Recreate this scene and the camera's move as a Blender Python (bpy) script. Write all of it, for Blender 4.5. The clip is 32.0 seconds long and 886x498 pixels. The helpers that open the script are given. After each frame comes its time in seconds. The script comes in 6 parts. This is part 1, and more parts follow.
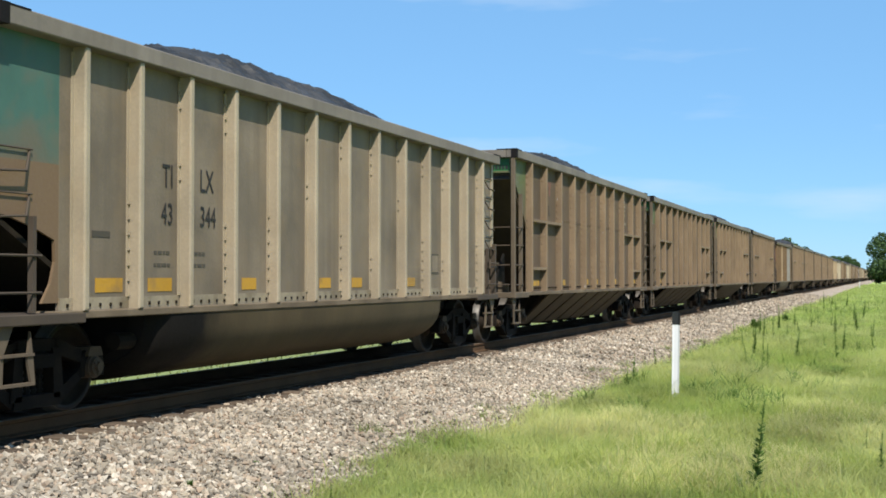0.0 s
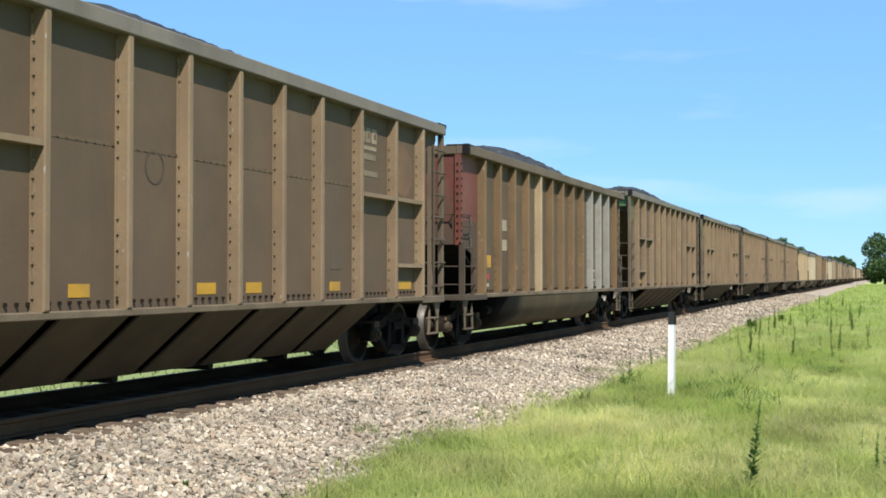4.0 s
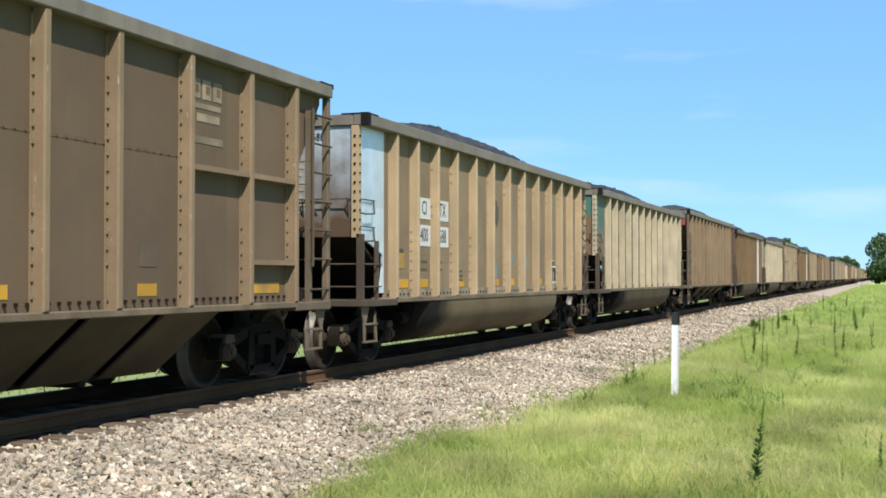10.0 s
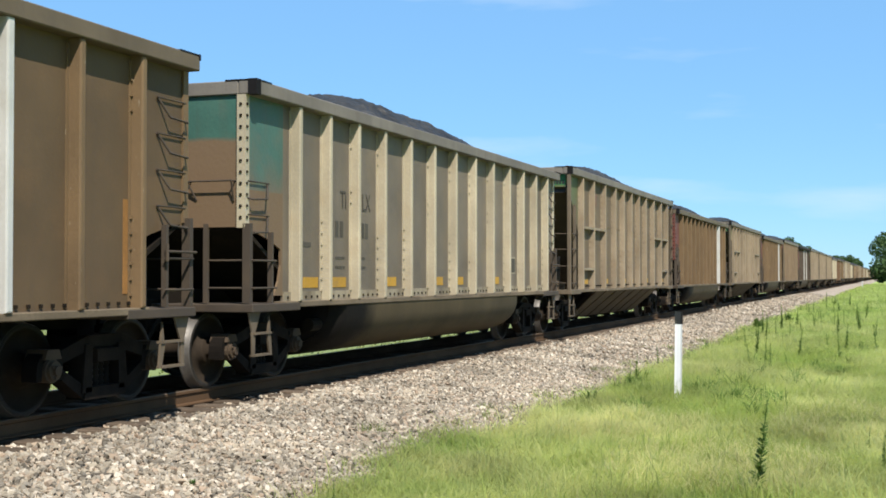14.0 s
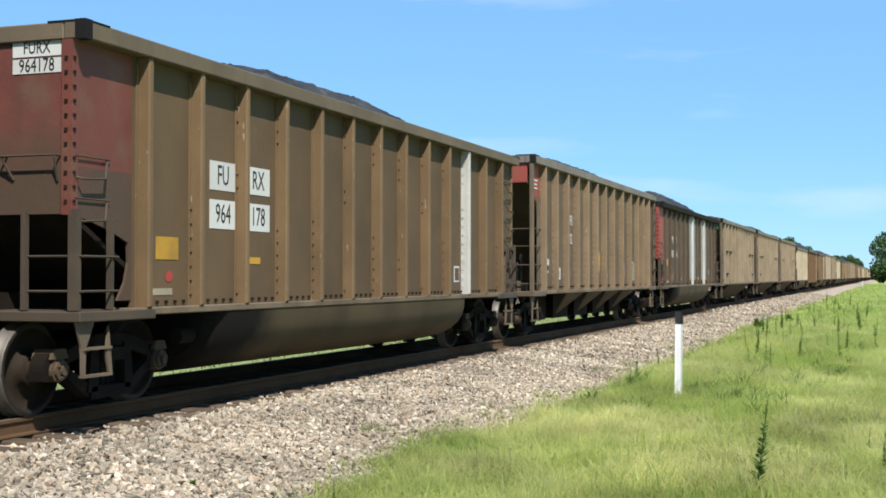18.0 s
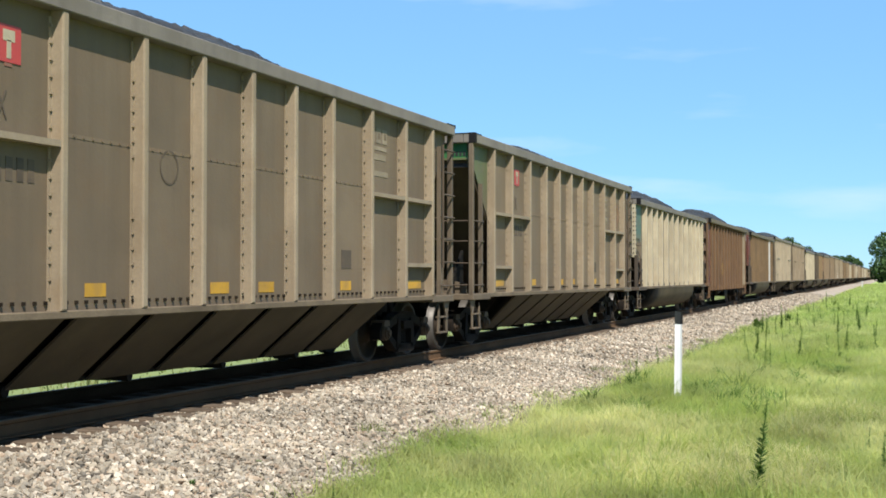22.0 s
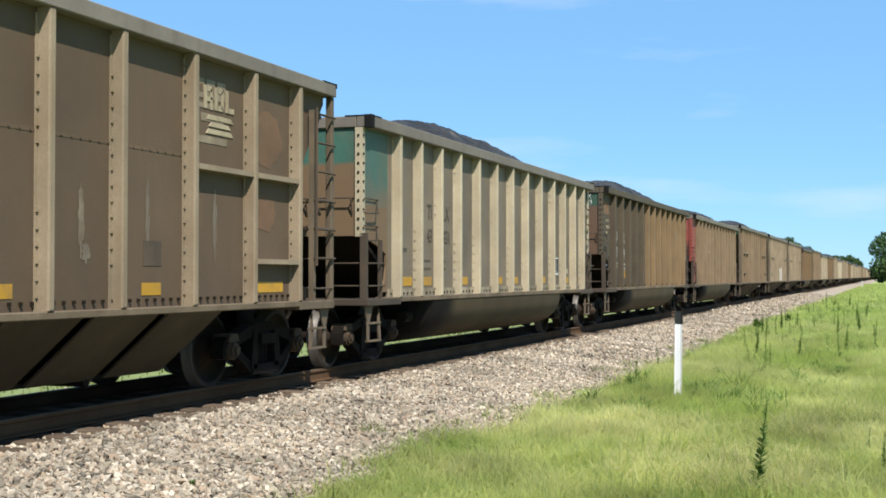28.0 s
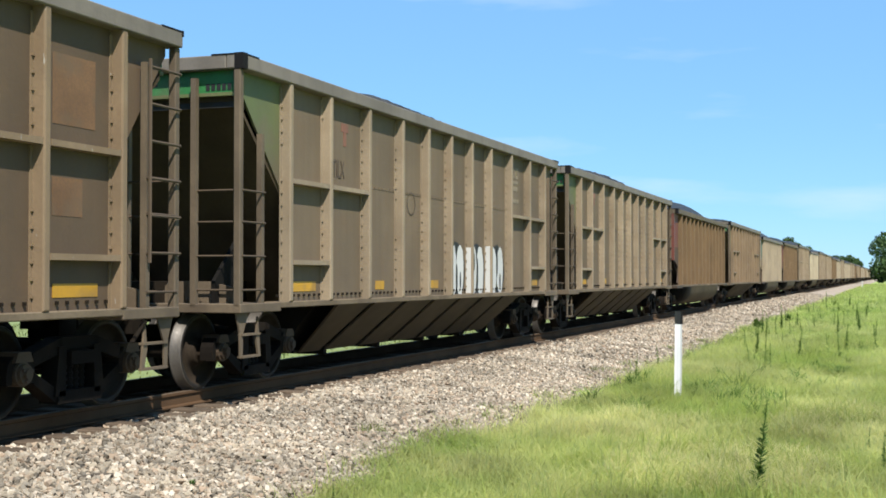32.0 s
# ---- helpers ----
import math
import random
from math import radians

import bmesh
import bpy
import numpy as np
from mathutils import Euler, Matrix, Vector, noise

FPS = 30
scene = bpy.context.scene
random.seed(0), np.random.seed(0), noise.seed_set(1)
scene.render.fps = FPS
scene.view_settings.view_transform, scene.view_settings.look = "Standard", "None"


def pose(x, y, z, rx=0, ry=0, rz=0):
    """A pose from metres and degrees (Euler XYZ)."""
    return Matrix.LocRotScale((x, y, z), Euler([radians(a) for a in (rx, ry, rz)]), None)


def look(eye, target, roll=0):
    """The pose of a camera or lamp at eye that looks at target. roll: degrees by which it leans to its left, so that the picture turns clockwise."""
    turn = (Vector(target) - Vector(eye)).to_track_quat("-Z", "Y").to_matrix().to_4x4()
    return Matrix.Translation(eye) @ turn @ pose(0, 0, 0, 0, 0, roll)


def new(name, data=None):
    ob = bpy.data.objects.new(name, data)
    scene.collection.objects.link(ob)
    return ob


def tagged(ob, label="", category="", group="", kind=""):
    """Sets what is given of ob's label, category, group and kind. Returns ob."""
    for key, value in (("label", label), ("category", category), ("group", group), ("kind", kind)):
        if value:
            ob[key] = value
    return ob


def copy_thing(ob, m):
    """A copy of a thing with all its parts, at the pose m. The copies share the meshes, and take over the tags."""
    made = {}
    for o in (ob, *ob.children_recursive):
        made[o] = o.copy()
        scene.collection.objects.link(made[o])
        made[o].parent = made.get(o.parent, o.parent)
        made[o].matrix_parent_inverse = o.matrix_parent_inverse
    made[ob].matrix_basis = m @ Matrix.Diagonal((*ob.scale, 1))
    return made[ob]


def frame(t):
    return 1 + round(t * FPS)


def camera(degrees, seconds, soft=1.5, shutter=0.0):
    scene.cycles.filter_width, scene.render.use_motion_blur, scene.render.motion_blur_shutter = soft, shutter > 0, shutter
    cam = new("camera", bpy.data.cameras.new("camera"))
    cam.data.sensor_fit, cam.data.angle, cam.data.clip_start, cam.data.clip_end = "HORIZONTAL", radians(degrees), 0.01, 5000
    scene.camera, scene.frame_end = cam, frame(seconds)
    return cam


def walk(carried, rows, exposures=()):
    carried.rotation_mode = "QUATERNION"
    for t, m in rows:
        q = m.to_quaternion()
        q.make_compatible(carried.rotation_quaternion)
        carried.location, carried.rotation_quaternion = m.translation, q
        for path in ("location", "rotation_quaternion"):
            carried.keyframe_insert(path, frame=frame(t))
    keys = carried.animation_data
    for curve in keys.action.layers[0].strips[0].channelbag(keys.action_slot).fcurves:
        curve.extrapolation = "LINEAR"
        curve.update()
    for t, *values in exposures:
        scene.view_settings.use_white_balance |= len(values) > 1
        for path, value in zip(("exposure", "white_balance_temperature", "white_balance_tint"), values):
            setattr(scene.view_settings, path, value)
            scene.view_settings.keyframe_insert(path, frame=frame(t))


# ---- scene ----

# World: +Y runs along the track, away from the camera; z = 0 is the top of the rail.
EYE = (0.0, 0.0, 1.363)
TRACK_X = -8.69
GROUND_Z = -0.537
TURN, TILT = 19.26, 1.25

# ---- camera: on a tripod that is nudged a few times ----
cam = camera(38.42, 32.0, soft=1.75)
NUDGES = [(0, 0, 0), (0.5, 0, -2), (1, 6, -2.5), (1.5, 5, -1.5), (2, -3, 0), (2.5, -6, -0.5), (3, -7, 0), (8.5, -7, 0), (9, -7, -0.5),
          (9.5, -3.5, -1), (10, -1, -0.5), (10.5, 3, -0.3), (11, 6, 0.3), (11.5, 10, 0.6), (12, 16, 0.8), (12.5, 13, 0), (13, 6, 0.5),
          (13.5, 4, 1.3), (14, 4.5, 1), (17, 5, 1), (22, 4.3, 1), (32, 4.3, 1)]
PER = 0.02546  # degrees for a unit of nudge


def aim(dx, dy):
    return pose(*EYE, 90 + TILT - dy * PER, 0, TURN + dx * PER)


# the camera meters a little darker where pale wagons fill the view
EXPOSURE = [(0, 0.58), (2, 0.74), (8, 0.74), (10, 0.74), (12, 0.60), (14, 0.68), (18, 0.71), (22, 0.76), (24, 0.64), (28, 0.68), (29, 0.64), (32, 0.73)]
walk(cam, [(t, aim(dx, dy)) for t, dx, dy in NUDGES], EXPOSURE)

# ---- world, sun, exposure ----
SUN_DIR = Vector((0.415, -0.50, 0.760)).normalized()
world = bpy.data.worlds.new("world")
scene.world = world
world.use_nodes = True
wn, wl = world.node_tree.nodes, world.node_tree.links
sky = wn.new("ShaderNodeTexSky")
sky.sky_type, sky.sun_disc = "NISHITA", False
sky.sun_elevation = math.asin(SUN_DIR.z)
sky.sun_rotation = math.atan2(SUN_DIR.x, SUN_DIR.y)
sky.altitude, sky.air_density, sky.dust_density, sky.ozone_density = 1500, 1.0, 0.0, 2.0
wn["Background"].inputs["Strength"].default_value = 0.079
# thin high wisps of cloud, stretched along the horizon
wco, wmap, wnoise, wramp, wmix = (wn.new("ShaderNode" + k) for k in ("TexCoord", "Mapping", "TexNoise", "MapRange", "Mix"))
wmap.inputs["Scale"].default_value = (1.6, 1.6, 9.0)
wnoise.inputs["Scale"].default_value, wnoise.inputs["Detail"].default_value = 2.4, 6.0
wramp.inputs["From Min"].default_value, wramp.inputs["From Max"].default_value = 0.56, 0.80
wramp.inputs["To Max"].default_value = 0.5
wmix.data_type, wmix.blend_type = "RGBA", "MIX"
wmix.inputs[7].default_value = (7.0, 7.8, 8.6, 1)
wl.new(wco.outputs["Generated"], wmap.inputs["Vector"])
wl.new(wmap.outputs["Vector"], wnoise.inputs["Vector"])
wl.new(wnoise.outputs["Fac"], wramp.inputs["Value"])
wl.new(wramp.outputs["Result"], wmix.inputs["Factor"])
wtint = wn.new("ShaderNodeMix")
wtint.data_type, wtint.blend_type = "RGBA", "MULTIPLY"
wtint.inputs["Factor"].default_value, wtint.inputs[7].default_value = 1.0, (0.74, 1.0, 1.18, 1)
wl.new(sky.outputs["Color"], wtint.inputs[6])
# an even summer blue under the scattering, as a slightly hazy sky has
wflat = wn.new("ShaderNodeMix")
wflat.data_type = "RGBA"
wflat.inputs["Factor"].default_value, wflat.inputs[7].default_value = 0.6, (2.22, 4.88, 8.35, 1)
wl.new(wtint.outputs[2], wflat.inputs[6])
wl.new(wflat.outputs[2], wmix.inputs[6])
wl.new(wmix.outputs[2], wn["Background"].inputs["Color"])
sun = new("sun", bpy.data.lights.new("sun", "SUN"))
sun.data.energy, sun.data.angle, sun.data.color = 5.0, radians(0.53), (1.0, 0.95, 0.87)
sun.matrix_world = look(tuple(SUN_DIR * 50), (0, 0, 0))


# ---- materials ----
def surface(name, colour, rough=0.7, metal=0.0, vary=0.15, spot=None, spot_amount=0.35, grain=40.0, patch=1.2, streak=0.0, streak_colour=(0.05, 0.04, 0.03),
            bump=0.15, by_object=0.08, bump_scale=None, specular=0.4, low=None, beyond=None, fore=None, chips=None, bay=None):
    """A weathered surface: broad patches, fine grain, optional spots and downward streaks, all in the thing's own metres."""
    m = bpy.data.materials.new(name)
    m.use_nodes = True
    n, l = m.node_tree.nodes, m.node_tree.links
    bsdf = n["Principled BSDF"]
    bsdf.inputs["Roughness"].default_value, bsdf.inputs["Metallic"].default_value = rough, metal
    bsdf.inputs["Specular IOR Level"].default_value = specular
    co, info = n.new("ShaderNodeTexCoord"), n.new("ShaderNodeObjectInfo")
    w = n.new("ShaderNodeMath")
    w.operation, w.inputs[1].default_value = "MULTIPLY", 37.0
    l.new(info.outputs["Random"], w.inputs[0])

    def noise_at(scale, detail=4.0, stretch=None):
        t = n.new("ShaderNodeTexNoise")
        t.noise_dimensions = "4D"
        t.inputs["Scale"].default_value, t.inputs["Detail"].default_value = scale, detail
        l.new(w.outputs[0], t.inputs["W"])
        if stretch:
            mp = n.new("ShaderNodeMapping")
            mp.inputs["Scale"].default_value = stretch
            l.new(co.outputs["Object"], mp.inputs["Vector"])
            l.new(mp.outputs["Vector"], t.inputs["Vector"])
        else:
            l.new(co.outputs["Object"], t.inputs["Vector"])
        return t.outputs["Fac"]

    def ramp(fac, lo, hi, a, b):
        r = n.new("ShaderNodeMapRange")
        r.inputs["From Min"].default_value, r.inputs["From Max"].default_value = lo, hi
        r.inputs["To Min"].default_value, r.inputs["To Max"].default_value = a, b
        l.new(fac, r.inputs["Value"])
        return r.outputs["Result"]

    def mix(fac, a, b, kind="MIX"):
        x = n.new("ShaderNodeMix")
        x.data_type, x.blend_type = "RGBA", kind
        for sock, v in ((x.inputs["Factor"], fac), (x.inputs[6], a), (x.inputs[7], b)):
            if isinstance(v, (int, float)):
                sock.default_value = v
            elif isinstance(v, tuple):
                sock.default_value = (*v, 1)
            else:
                l.new(v, sock)
        return x.outputs[2]

    def grey(v):
        c = n.new("ShaderNodeCombineColor")
        for s in c.inputs:
            l.new(v, s)
        return c.outputs[0]

    col = mix(1.0, colour, grey(ramp(noise_at(patch), 0.3, 0.7, 1 - vary, 1 + vary)), "MULTIPLY")
    fine = noise_at(grain, 3.0)
    col = mix(1.0, col, grey(ramp(fine, 0.25, 0.75, 1 - vary * 0.6, 1 + vary * 0.6)), "MULTIPLY")
    if by_object:
        col = mix(1.0, col, grey(ramp(info.outputs["Random"], 0, 1, 1 - by_object, 1 + by_object)), "MULTIPLY")
    if spot:
        col = mix(ramp(noise_at(patch * 2.3, 6.0), 0.5, 0.72, 0.0, spot_amount), col, spot)
    if streak:
        col = mix(ramp(noise_at(1.0, 5.0, (6.0, 7.0, 0.35)), 0.48, 0.75, 0.0, streak), col, streak_colour)
    for limits, axis in ((low, "Z"), (beyond, "X"), (fore, "Y")):
        # grime thrown up to a ragged height, a darker leading end, or another growth across the line
        if limits:
            sep, add = n.new("ShaderNodeSeparateXYZ"), n.new("ShaderNodeMath")
            l.new(co.outputs["Object"], sep.inputs[0])
            add.operation = "ADD"
            l.new(sep.outputs[axis], add.inputs[0])
            l.new(ramp(noise_at(2.2, 6.0), 0.2, 0.8, -limits[3], limits[3]), add.inputs[1])
            col = mix(ramp(add.outputs[0], limits[0], limits[1], 1.0, 0.0), col, limits[2])
    if bay:
        # each sheet of the side has weathered a little differently
        sep, cell, white = n.new("ShaderNodeSeparateXYZ"), n.new("ShaderNodeMath"), n.new("ShaderNodeTexWhiteNoise")
        l.new(co.outputs["Object"], sep.inputs[0])
        cell.operation, cell.inputs[1].default_value = "SNAP", bay
        l.new(sep.outputs["Y"], cell.inputs[0])
        white.noise_dimensions = "2D"
        pair = n.new("ShaderNodeCombineXYZ")
        l.new(cell.outputs[0], pair.inputs[0])
        l.new(info.outputs["Random"], pair.inputs[1])
        l.new(pair.outputs[0], white.inputs["Vector"])
        col = mix(1.0, col, grey(ramp(white.outputs["Value"], 0, 1, 0.88, 1.12)), "MULTIPLY")
    if chips:
        # small upright flecks where the paint or dust is knocked off
        col = mix(ramp(noise_at(1.0, 2.0, (30.0, 30.0, 7.0)), 0.70, 0.73, 0.0, 0.8), col, chips)
    l.new(col, bsdf.inputs["Base Color"])
    if bump:
        b = n.new("ShaderNodeBump")
        b.inputs["Strength"].default_value, b.inputs["Distance"].default_value = bump, 0.02
        l.new(noise_at(bump_scale or grain * 0.5, 5.0), b.inputs["Height"])
        l.new(b.outputs["Normal"], bsdf.inputs["Normal"])
    l.new(ramp(fine, 0.2, 0.8, max(rough - 0.12, 0.05), min(rough + 0.12, 1.0)), bsdf.inputs["Roughness"])
    return m


DUST = (0.115, 0.088, 0.056)
